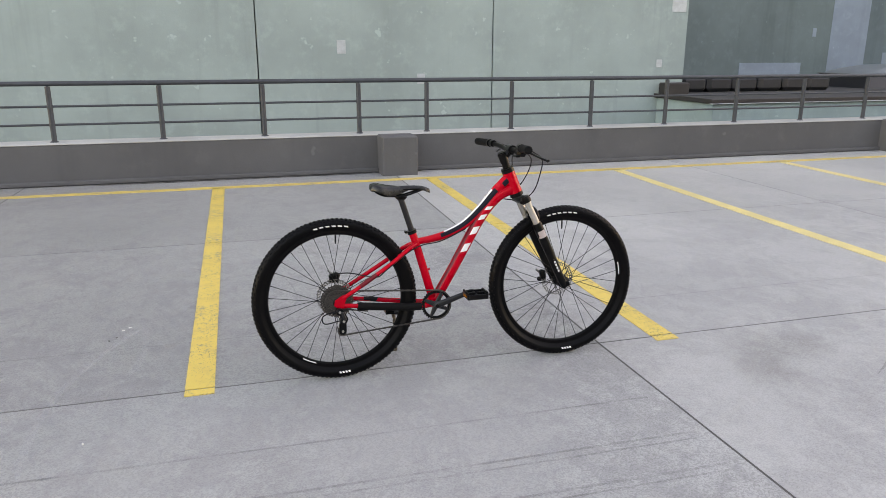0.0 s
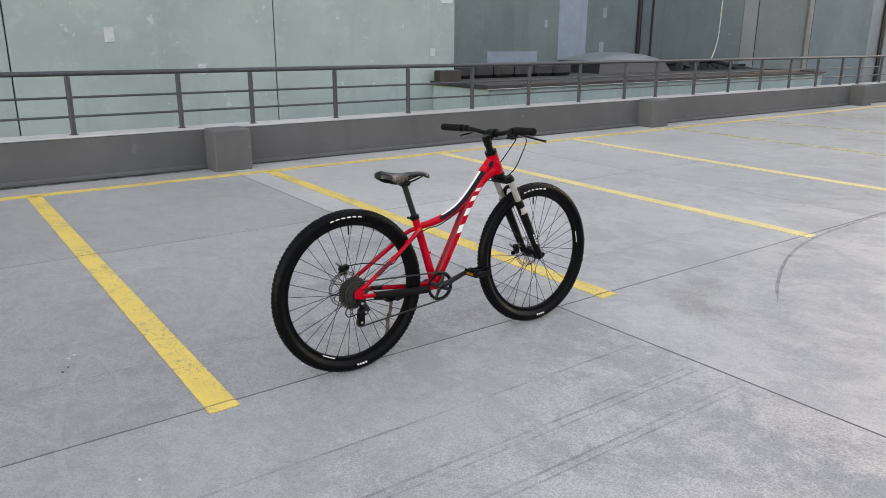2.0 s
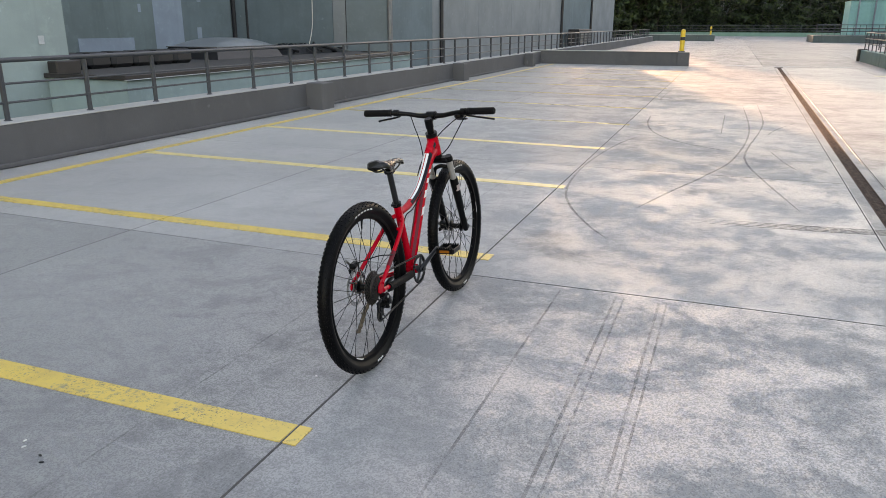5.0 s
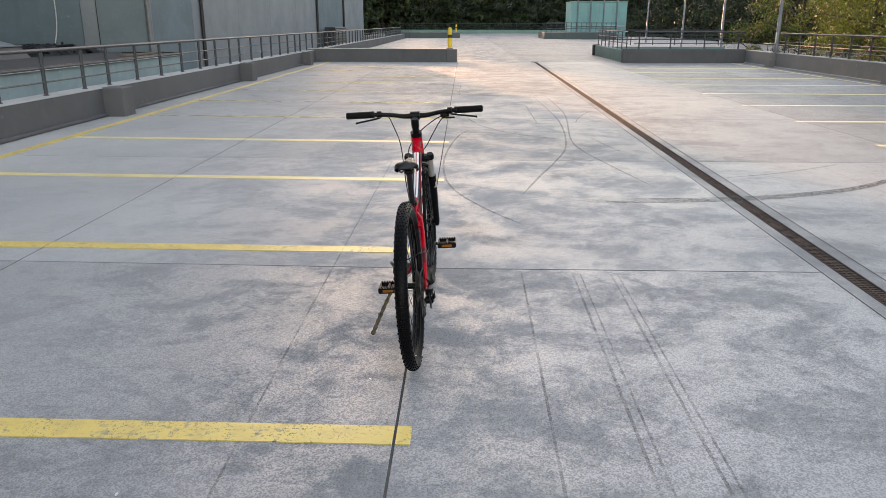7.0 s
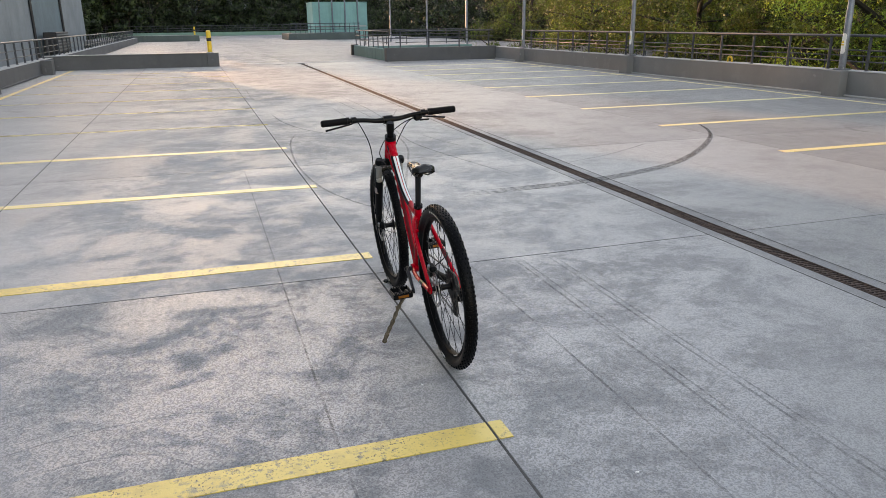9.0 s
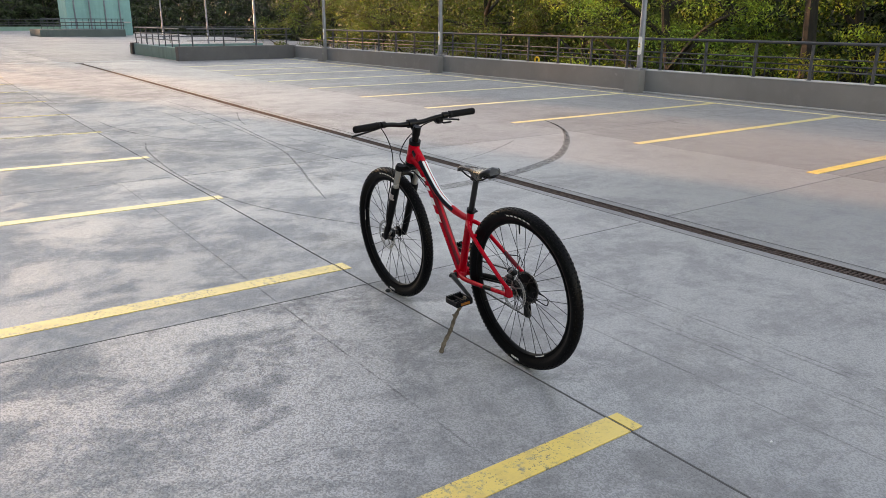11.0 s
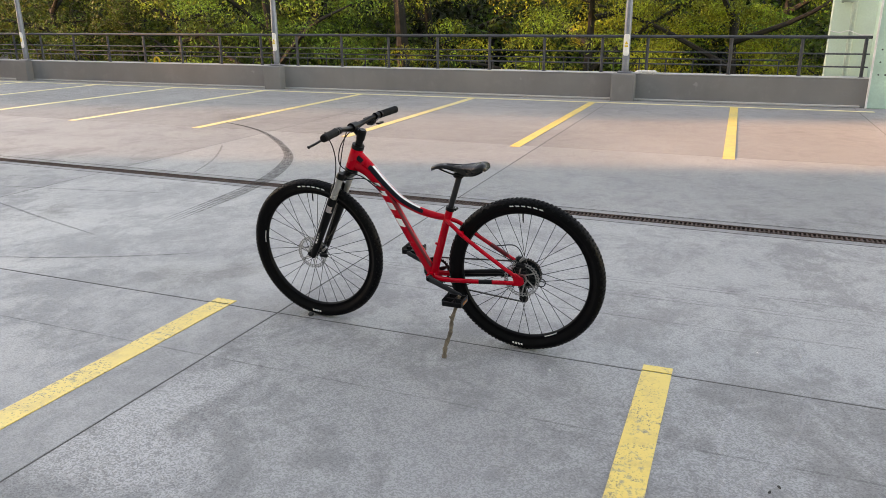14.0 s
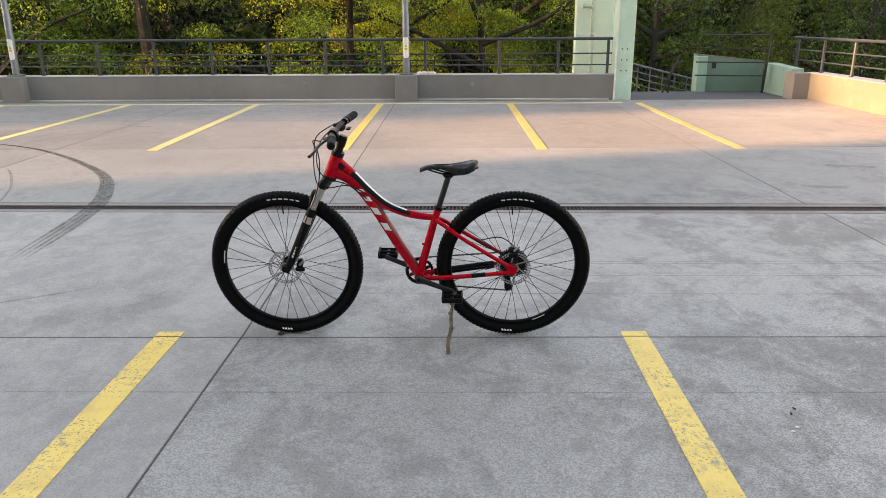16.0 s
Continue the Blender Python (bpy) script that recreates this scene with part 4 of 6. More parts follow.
for i in range(CX + 1):
    for j in range(CY + 1):
        u, v = i / CX, j / CY
        x, y = 4.6 * u, 1.5 * v
        fold = sum(w_ * abs(math.sin(f_ * (x * math.cos(a_) + y * math.sin(a_)) + p_)) for a_, f_, p_, w_ in folds) / 6.3
        edge = min(1, 6 * u, 3 * (1 - u) + 0.1, 4 * v, 4 * (1 - v))
        heap.v.append((x + 0.05 * math.sin(9 * v + 5 * u), y + 0.06 * math.sin(14 * u), max(0.0, edge) * (0.07 + 0.52 * fold * (1 - 0.55 * u))))
        if i and j:
            b_ = i * (CY + 1) + j
            heap.f.append((b_, b_ - 1, b_ - CY - 2, b_ - CY - 1))
thing("plastic_sheet", heap, "tarp", "crumpled black plastic sheet on the annex roof", "plastic sheet", m=pose(20.0, 12.6, 0.447))
thing("roof_plank", Geo().box((1.4, 0, 0.03), (2.8, 0.2, 0.05), bevel=0.006), "stick", "weathered brown plank on the annex roof", "plank", m=pose(20.4, 10.2, 0.447, rz=2))


# ---- the far part of the deck ----
bol = empty("bollard", "yellow steel bollard with a black band", "bollard")
part("bollard_tube", Geo().tube([(0, 0, 0.0), (0, 0, 0.72), (0, 0, 0.77), (0, 0, 0.79)], [0.085, 0.085, 0.065, 0.02], 14), "bollard_y", bol)
part("black_band", Geo().lathe([(0.088, 0.40), (0.088, 0.52)], 16), "black", bol)
part("base_plate", Geo().box((0, 0, 0.01), (0.25, 0.25, 0.02), bevel=0.004), "rail", bol)
bol["group"] = "bollards"
bol.matrix_basis = pose(27.13, 0.36, 0.51)
copy_thing(bol, pose(75.2, 0.6, 0.56))

far_wall = thing("far_low_wall", Geo().box((75, 4.0, 0.0), (0.4, 7.6, 1.1), bevel=0.02), "stained", "low weathered wall with stained mint paint", "wall")
part("coping", Geo().box((75, 4.0, 0.565), (0.46, 7.65, 0.03), bevel=0.006), "parapet_lit", far_wall)
thing("far_end_wall", Geo().box((112, 0.0, 0.0), (0.5, 40, 1.0), bevel=0.02), "teal_old_shaded", "far end wall with stained mint paint", "wall")
far_deck = tagged(new("deck_extension", mesh_of("deck_extension", Geo().box((99, -3, -0.23), (26, 30, 0.44)), "floor")), "pale concrete deck going on to the far end", "floor", kind="structure")
far_side = tagged(new("deck_side", mesh_of("deck_side", Geo().box((57, -17, -0.24), (60, 11.0, 0.42)), "floor")), "pale concrete deck beside the stair block", "floor", kind="structure")
far_deck.color = far_side.color = (0.9, 0.895, 0.89, 0.12)

kiosk_wall = empty("platform_wall", "raised platform wall with dark railing", "wall")
part("platform_block", Geo().box((75, -11.5, 0.2), (6.0, 7.0, 0.8), bevel=0.03), "stained", kiosk_wall)
for z in (0.95, 1.2, 1.5):
    part("platform_rail", Geo().tube([(72.2, -8.2, z), (72.2, -15, z)], 0.03, 6), "rail", kiosk_wall)
for i in range(15):
    part("platform_post", Geo().tube([(72.2, -8.2 - 0.48 * i, 0.55), (72.2, -8.2 - 0.48 * i, 1.5)], 0.025, 6), "rail", kiosk_wall)
kiosk = empty("stair_kiosk", "turquoise painted flat-roofed stair kiosk", "kiosk")
part("kiosk_wall", Geo().box((80, -14.2, 1.3), (4, 5.8, 4.5), bevel=0.04), "teal_blue", kiosk)
part("kiosk_roof", Geo().box((80, -14.2, 3.59), (4.1, 5.9, 0.10), bevel=0.03), "teal_blue", kiosk)
for i in range(4):
    part("kiosk_mullion", Geo().tube([(77.9, -12.0 - 1.35 * i, -0.1), (77.9, -12.0 - 1.35 * i, 7.0)], 0.07, 8), "lamp_post", kiosk)
part("kiosk_sill", Geo().box((77.96, -14.2, 1.2), (0.08, 5.5, 0.12)), "parapet_lit", kiosk)

ramp = empty("ramp_wall", "low turquoise ramp wall with steel railing", "wall")
part("ramp_wall_side", Geo().box((30.6, -6.55, 0.05), (6.5, 0.25, 0.82), bevel=0.015), "ramp_teal", ramp)
part("ramp_wall_end", Geo().box((34.6, -9.6, 0.0), (0.25, 6.3, 0.76), bevel=0.015), "ramp_teal", ramp)
part("vent_box", Geo().box((33.95, -6.5, 0.25), (0.3, 0.34, 0.5), bevel=0.02), "black", ramp)
for z in (0.72, 0.92, 1.15):
    part("ramp_rail", Geo().tube([(27.4, -6.55, z), (33.9, -6.55, z), (34.6, -7.0, z), (34.6, -12.6, z)], 0.02, 6), "rail", ramp)
for i in range(8):
    part("ramp_post", Geo().tube([(27.5 + 0.9 * i, -6.55, 0.45), (27.5 + 0.9 * i, -6.55, 1.15)], 0.022, 6), "rail", ramp)
for i in range(6):
    part("ramp_post", Geo().tube([(34.6, -7.2 - 1.05 * i, 0.45), (34.6, -7.2 - 1.05 * i, 1.15)], 0.022, 6), "rail", ramp)
er = railing(4.2, [0.2, 1.5, 2.8, 4.0], (0.72, 0.92, 1.15), base=0.52)
er.matrix_basis = pose(27.15, -10.95, 0, rz=90)

end_rail = empty("end_railing", "dark steel railing along the far end of the deck", "railing")
for z in (0.75, 1.05, 1.4):
    part("rail_bar", Geo().tube([(112, -20, z), (112, 20, z)], 0.03, 6), "rail", end_rail)
ep = mesh_of("post", Geo().tube([(0, 0, 0.4), (0, 0, 1.4)], 0.04, 6), "rail")
for i in range(21):
    part("post", ep, "rail", end_rail, m=pose(112, -20 + 2 * i, 0))
thing("cross_line", Geo().box((28.2, -3.0, 0.002), (0.14, 6.4, 0.004)), "sheet_white", "pale painted line across the deck", "painted line", kind="structure")

# houses far behind the deck
house = empty("apartment_house", "pale apartment house with balconies and red panels", "house")
part("house_wall", Geo().box((118, 16.5, 0.5), (8, 9, 13)), "rubble", house)
part("house_roof", Geo().box((118, 16.5, 7.2), (9, 10, 0.4), bevel=0.05), "dark_metal", house)
for i in range(3):
    z = -0.9 + 2.8 * i
    part("balcony", Geo().box((113.4, 16.0, z), (1.2, 6.5, 0.9), bevel=0.03), "house_red" if i == 1 else "sheet_white", house)
    for j in range(3):
        part("window", Geo().box((113.97, 13.6 + 2.3 * j, z + 1.3), (0.1, 1.2, 1.4)), "glass_dark", house)
grey_house = empty("grey_house", "plain grey apartment block behind the trees", "house")
part("house_wall", Geo().box((140, -4, 2.0), (8, 10, 16)), "wall_e", grey_house)
for i in range(4):
    for j in range(3):
        part("window", Geo().box((135.98, -7 + 3 * j, -3 + 3 * i), (0.1, 1.2, 1.5)), "glass_dark", grey_house)


# ---- trees ----
def leaf_cloud(centres, radii, per, size, rng, droop=0.3):
    """Many small pointed leaves scattered round the clump centres."""
    n = len(centres) * per
    c = np.repeat(np.array(centres), per, axis=0)
    r = np.repeat(np.array(radii), per)
    d = rng.normal(size=(n, 3))
    d[:, 2] = np.abs(d[:, 2]) * np.where(rng.random(n) < 0.72, 1, -1)
    d /= np.linalg.norm(d, axis=1)[:, None]
    p = c + d * (r * rng.uniform(0.30, 1.0, n) ** 0.5)[:, None] * np.array([1, 1, 0.7])
    # leaves lie roughly along the skin of their clump, tips hanging
    out = d + 0.55 * rng.normal(size=(n, 3))
    a = rng.normal(size=(n, 3))
    a[:, 2] -= droop * 2
    a -= out * (np.sum(a * out, axis=1) / np.sum(out * out, axis=1))[:, None]
    a /= np.linalg.norm(a, axis=1)[:, None]
    b = np.cross(a, out)
    b /= np.linalg.norm(b, axis=1)[:, None]
    s = size * rng.uniform(0.6, 1.35, n)[:, None]
    v = np.stack([p - a * s, p + b * s * 0.42, p + a * s, p - b * s * 0.42], axis=1).reshape(-1, 3)
    f = np.arange(4 * n).reshape(-1, 4)
    return v, f


def tree(seed, height, spread, leaf, per, mat_name, label, crown_base=0.25, full=1.0):
    rng = np.random.default_rng(seed)
    e = empty("tree", label, "tree")
    trunk = Geo()
    lean = rng.uniform(-0.6, 0.6, 2)
    top = Vector((lean[0], lean[1], height * 0.62))
    mid = Vector((lean[0] * 0.2 + rng.uniform(-0.2, 0.2), lean[1] * 0.2, height * 0.3))
    tp = smooth_path([(0, 0, 0), mid, top, top + Vector((0.3, 0.2, height * 0.25))], 5)
    rad = height * 0.018
    trunk.tube(tp, [rad * (1 - 0.85 * i / (len(tp) - 1)) for i in range(len(tp))], 9)
    part("trunk", trunk, "bark", e)
    centres, radii = [], []
    for i in range(13):
        k = crown_base + (0.9 - crown_base) * (i + 0.5) / 13
        base = tp[min(len(tp) - 1, int(k * 0.9 * len(tp)))]
        ang = i * 2.4 + rng.uniform(-0.5, 0.5)
        reach = spread * (0.55 + 0.45 * math.sin(math.pi * min(1, (k - crown_base) / (1 - crown_base) * 0.8 + 0.2))) * rng.uniform(0.75, 1.1)
        end = base + Vector((math.cos(ang) * reach, math.sin(ang) * reach, height * rng.uniform(0.06, 0.2)))
        lp_ = smooth_path([base, (base + end) / 2 + Vector((0, 0, rng.uniform(-0.3, 0.5))), end], 4)
        limb = Geo().tube(lp_, [rad * 0.42 * (1 - 0.8 * j / (len(lp_) - 1)) for j in range(len(lp_))], 6)
        part("limb", limb, "bark", e)
        for j in range(6):
            q = base.lerp(end, rng.uniform(0.35, 1.1)) + Vector(rng.normal(size=3) * spread * 0.15)
            centres.append(tuple(q))
            radii.append(spread * full * rng.uniform(0.10, 0.24))
    for j in range(22):
        a, zz = rng.uniform(0, 6.28), rng.uniform(crown_base, 1.0)
        rr = spread * 0.85 * math.sin(math.pi * (0.15 + 0.8 * (zz - crown_base) / (1 - crown_base))) ** 0.7 * rng.uniform(0.6, 1.0)
        centres.append((rr * math.cos(a) + lean[0] * zz, rr * math.sin(a) + lean[1] * zz, zz * height))
        radii.append(spread * full * rng.uniform(0.13, 0.26))
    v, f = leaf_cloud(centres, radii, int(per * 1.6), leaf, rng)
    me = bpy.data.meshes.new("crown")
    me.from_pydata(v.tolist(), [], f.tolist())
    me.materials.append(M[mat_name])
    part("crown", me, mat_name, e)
    return e


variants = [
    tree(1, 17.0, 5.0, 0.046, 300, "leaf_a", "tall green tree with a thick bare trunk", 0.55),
    tree(2, 12.0, 4.2, 0.044, 300, "leaf_b", "olive green tree with leaves coloured sunlit yellow", 0.18),
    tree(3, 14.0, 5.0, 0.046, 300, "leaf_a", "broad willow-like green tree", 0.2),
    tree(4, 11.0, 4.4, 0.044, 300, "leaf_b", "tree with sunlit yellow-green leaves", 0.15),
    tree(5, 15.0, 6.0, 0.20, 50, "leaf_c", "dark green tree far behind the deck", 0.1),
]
# narrow trees added to keep the low sun off the south parapet
variants.append(tree(6, 25.0, 2.1, 0.26, 70, "leaf_c", "tall narrow tree added far off to block the low sun", 0.06, full=1.7))
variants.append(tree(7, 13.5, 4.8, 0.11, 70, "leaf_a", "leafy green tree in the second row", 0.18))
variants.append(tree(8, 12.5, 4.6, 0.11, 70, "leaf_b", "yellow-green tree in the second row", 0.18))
variants.append(tree(9, 13.0, 4.7, 0.048, 280, "leaf_d", "shade-toned deep green tree with a few sunlit yellow clumps", 0.18))
variants.append(tree(10, 13.0, 4.7, 0.11, 70, "leaf_d", "shade-toned deep green tree in the second row", 0.18))
for t_ in variants:
    t_["group"] = "trees round the deck"
rng = random.Random(7)
spots = []
for i in range(13):
    spots.append((-20 + 4.9 * i + rng.uniform(-0.8, 0.8), -18.6 + rng.uniform(-1.0, 0.8), (8, 8, 8, 8, 3, 1, 0, 2, 8, 8, 8, 8, 8)[i], rng.uniform(0.85, 1.05)))
for i in range(13):
    spots.append((-22 + 5.4 * i + rng.uniform(-1, 1), -25.5 + rng.uniform(-1.5, 1.5), {4: 6, 12: 7}.get(i, 9), rng.uniform(1.0, 1.2)))
for i in range(11):
    spots.append((-26 + 7.5 * i + rng.uniform(-1, 1), -34 + rng.uniform(-2, 2), 4, rng.uniform(0.95, 1.15)))
for i in range(9):
    spots.append((42 + 7.5 * i + rng.uniform(-1, 1), -27 + rng.uniform(-2, 2), 4, rng.uniform(0.8, 0.95)))
for i in range(7):
    spots.append((119 + rng.uniform(-2, 3), -27 + 5.6 * i + rng.uniform(-1, 1), 4, rng.uniform(0.8, 0.95)))
for i in range(6):
    spots.append((128 + rng.uniform(-2, 2), -26 + 6.5 * i, 4, 0.9))
# added sun blockers; their places set the southern edge of the lit strip
for x, y, k in ((99.0, 12.8, 1.35), (102.5, 13.4, 1.35), (106.0, 14.3, 1.35), (108.5, 13.9, 1.35), (110.5, 13.1, 1.3), (113.0, 11.9, 1.25), (113.5, 10.5, 1.25), (113.2, 9.0, 0.98), (114.0, 7.6, 0.94), (116.5, 11.5, 1.15), (116.8, 10.0, 0.98)):
    spots.append((x, y + 1.7, 5, k))
used = set()
for x, y, v, k in spots:
    m_ = pose(x, y, -6.0, rz=rng.uniform(0, 360)) @ Matrix.Diagonal((k, k, k, 1))
    if v in used:
        copy_thing(variants[v], m_)
    else:
        used.add(v)
        variants[v].matrix_basis = pose(x, y, -6.0, rz=rng.uniform(0, 360))

# dense woods far behind
def woods(name, x0, x1, y0, y1, z1, clumps, label):
    wr = np.random.default_rng(int(abs(x0 * 7 + y0)))
    c_ = [(wr.uniform(x0, x1), wr.uniform(y0, y1), wr.uniform(-5, z1)) for _ in range(clumps)]
    v, f = leaf_cloud(c_, wr.uniform(1.0, 2.4, clumps).tolist(), 60, 0.38, wr)
    me = bpy.data.meshes.new(name)
    me.from_pydata(v.tolist(), [], f.tolist())
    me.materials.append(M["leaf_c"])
    tagged(new(name, me), label, "woods", kind="stuff")


woods("east_woods", 133, 142, -95, 40, 17, 1500, "dense dark woods behind the far trees")
woods("far_woods", 120, 131, -70, 24, 8, 900, "dark woods far behind the end of the deck")
woods("south_woods", -45, 110, -46, -39, 10, 900, "dark woods behind the row of trees")

def woods_backing(name, path, label):
    """An added dark backing with an uneven crest, closing bright sky gaps."""
    g, rr_ = Geo(), np.random.default_rng(len(path) + int(abs(path[0][0])))
    p = smooth_path(path, 10)
    for i, q in enumerate(p):
        d = (p[min(i + 1, len(p) - 1)] - p[max(i - 1, 0)]).normalized()
        s = Vector((-d.y, d.x, 0))
        h = q.z * rr_.uniform(0.85, 1.1)
        g.v += [(q.x - s.x * 9, q.y - s.y * 9, -6), (q.x - s.x * 2, q.y - s.y * 2, h * 0.7), (q.x, q.y, h), (q.x + s.x * 9, q.y + s.y * 9, -6)]
        if i:
            g.f += [(4 * i + k - 4, 4 * i + k - 3, 4 * i + k + 1, 4 * i + k) for k in range(3)]
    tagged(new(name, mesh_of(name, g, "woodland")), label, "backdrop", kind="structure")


woods_backing("backdrop_east", [(150, -130, 11), (152, -60, 10), (151, -20, 11), (152, 20, 10), (150, 70, 9)], "added dark woodland backing far beyond the deck")
woods_backing("backdrop_south", [(-90, -52, 9), (-30, -55, 10), (30, -54, 11), (90, -56, 10), (150, -70, 10)], "added dark woodland backing behind the trees")

# low shrubs that fill the gaps under the crowns
sr = np.random.default_rng(11)
cs, rs = [], []
for i in range(330):
    cs.append((sr.uniform(-24, 60), sr.uniform(-24, -15.5), sr.uniform(-3.0, -0.6)))
    rs.append(sr.uniform(0.5, 1.1))
v_, f_ = leaf_cloud(cs, rs, 70, 0.09, sr)
sm = bpy.data.meshes.new("shrubs")
sm.from_pydata(v_.tolist(), [], f_.tolist())
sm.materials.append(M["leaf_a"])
tagged(new("shrubs", sm), "dense green undergrowth below the trees", "shrubs", kind="stuff")


# ---- the bicycle ----
bike = empty("bicycle", "red hardtail mountain bike propped upright on a twig", "bicycle", pose(0.590, 0.012, 0.0) @ pose(0, 0, 0, -3.7, 0, -1.0))
RA, FA, BB = Vector((0.018, 0, 0.3675)), Vector((1.100, 0, 0.3675)), Vector((0.466, 0, 0.316))
HT, HB = Vector((0.828, 0, 0.905)), Vector((0.866, 0, 0.806))
SJ, SC = Vector((0.386, 0, 0.605)), Vector((0.372, 0, 0.648))
STEER = (HB - HT).normalized()
FWD = Vector((-STEER.z, 0, STEER.x)) if STEER.z < 0 else Vector((STEER.z, 0, -STEER.x))


def two(m):
    return (m, Matrix.Diagonal((1, -1, 1, 1)) @ m)


# frame tubes
frame_ob = part("frame", Geo().tube([HT, HB], [0.0285, 0.031], 20), "red", bike, "glossy red head tube and frame")
part("headset_cup", Geo().tube([HT - STEER * 0.016, HT + STEER * 0.004], 0.0295, 20), "alloy_black", frame_ob)
part("headset_cup", Geo().tube([HB - STEER * 0.002, HB + STEER * 0.016], 0.0315, 20), "alloy_black", frame_ob)
dt = smooth_path([HB - STEER * 0.022 + Vector((-0.01, 0, 0)), Vector((0.772, 0, 0.788)), Vector((0.690, 0, 0.692)), Vector((0.567, 0, 0.482)), BB + Vector((0.010, 0, 0.016))], 6)
part("down_tube", Geo().tube(dt, [0.0265 - 0.0035 * i / len(dt) for i in range(len(dt))], 20, squash=0.95, side=(0, 1, 0)), "red", frame_ob)
tt = smooth_path([HT + STEER * 0.035 + Vector((-0.01, 0, 0)), Vector((0.765, 0, 0.812)), Vector((0.70, 0, 0.742)), Vector((0.62, 0, 0.672)), Vector((0.53, 0, 0.630)), Vector((0.45, 0, 0.612)), SJ], 6)
part("top_tube", Geo().tube(tt, [0.0255 - 0.011 * i / len(tt) for i in range(len(tt))], 20, squash=0.88, side=(0, 1, 0)), "red", frame_ob)
part("seat_tube", Geo().tube([BB, SJ, SC], [0.0195, 0.0175, 0.0172], 18), "red", frame_ob)
part("gusset", Geo().tube([Vector((0.80, 0, 0.80)), Vector((0.815, 0, 0.835))], 0.022, 12, squash=0.6, side=(0, 1, 0)), "red", frame_ob)
part("bottom_bracket_shell", Geo().tube([BB - Vector((0, 0.036, 0)), BB + Vector((0, 0.036, 0))], 0.022, 20), "red", frame_ob)
for s in (1, -1):
    ss = smooth_path([SJ + Vector((0, 0.012 * s, -0.008)), Vector((0.345, 0.034 * s, 0.578)), Vector((0.27, 0.047 * s, 0.525)), Vector((0.12, 0.060 * s, 0.432)), RA + Vector((0.022, 0.066 * s, 0.018))], 6)
    part("seat_stay", Geo().tube(ss, [0.0105 - 0.002 * i / len(ss) for i in range(len(ss))], 12), "red", frame_ob)
    cs_ = smooth_path([BB + Vector((-0.012, 0.024 * s, -0.002)), Vector((0.39, 0.040 * s, 0.314)), Vector((0.25, 0.055 * s, 0.330)), RA + Vector((0.028, 0.066 * s, -0.014))], 6)
    part("chain_stay", Geo().tube(cs_, [0.0135 - 0.004 * i / len(cs_) for i in range(len(cs_))], 12, squash=0.8, side=(0, 1, 0)), "red", frame_ob)
    part("dropout", Geo().prism([(0.045, 0.035), (0.020, 0.032), (-0.012, 0.012), (-0.016, -0.012), (0.0, -0.024), (0.04, -0.026), (0.03, -0.004)], -0.003, 0.003, Matrix.Translation(RA + Vector((0, 0.066 * s, 0))) @ Matrix.Rotation(math.pi / 2, 4, "X")), "red", frame_ob)
    if s < 0:
        part("stay_decal", Geo().tube(ss[15:19], 0.0105, 12, caps=False), "red_dark", frame_ob)
part("stay_band", Geo().tube([Vector((0.150, 0.0610, 0.343)), Vector((0.215, 0.0580, 0.334))], 0.0112, 12, squash=0.82, side=(0, 1, 0), caps=False), "alloy_black", frame_ob)
part("stay_bridge", Geo().tube([Vector((0.305, -0.042, 0.552)), Vector((0.305, 0.042, 0.552))], 0.008, 10), "red", frame_ob)

# flush decals on both sides: plain shapes
def along(path, k):
    x = k * (len(path) - 1)
    i = min(int(x), len(path) - 2)
    return path[i].lerp(path[i + 1], x - i), (path[i + 1] - path[i]).normalized()


def skin(path, r0, r1, k0, k1, a0, a1, lift=0.0009, steps=16, across=6, squash=0.88, side=1):
    """A thin strip on a swept tube from k0 to k1 and between two angles."""
    g = Geo()
    for i in range(steps + 1):
        k = k0 + (k1 - k0) * i / steps
        p, d = along(path, k)
        r = r0 + (r1 - r0) * k + lift
        u = Vector((0, 1, 0))
        w = d.cross(u)
        for j in range(across + 1):
            a = a0 + (a1 - a0) * j / across
            q = p + r * (squash * math.cos(a) * u * side + math.sin(a) * w)
            g.v.append(tuple(q))
            if i and j:
                b = i * (across + 1) + j
                g.f.append((b, b - 1, b - across - 2, b - across - 1))
    return g


for s in (1, -1):
    part("white_stripe", skin(tt, 0.0255, 0.0145, 0.17, 0.68, radians(-84), radians(-52), side=s), "decal", frame_ob)
    part("navy_stripe", skin(tt, 0.0255, 0.0145, 0.15, 0.72, radians(-52), radians(6), 0.0007, side=s), "navy", frame_ob)
    part("navy_patch", skin(tt, 0.0255, 0.0145, 0.02, 0.08, radians(-30), radians(25), 0.0007, side=s), "navy", frame_ob)
    part("dark_panel", skin(dt, 0.0265, 0.023, 0.42, 0.97, radians(-75), radians(-36), 0.0006, squash=0.95, side=s), "red_dark", frame_ob)
    # plain white slanted blocks where the word mark stands
    for i in range(4):
        k = 0.375 + 0.085 * i
        g = skin(dt, 0.0265, 0.023, k, k + 0.040, radians(-26), radians(26), 0.0012, 6, 8, 0.95, s)
        lean_d = (dt[-1] - dt[0]).normalized() * 0.010
        g.v = [tuple(Vector(p) + lean_d * (1 - 2 * (n_ % 9) / 8)) for n_, p in enumerate(g.v)]
        part("word_mark_block", g, "decal", frame_ob)

# seat
clamp = part("seat_clamp", Geo().tube([SC - (SC - SJ).normalized() * 0.004, SC + (SC - SJ).normalized() * 0.012], 0.0215, 18), "alloy_black", bike)
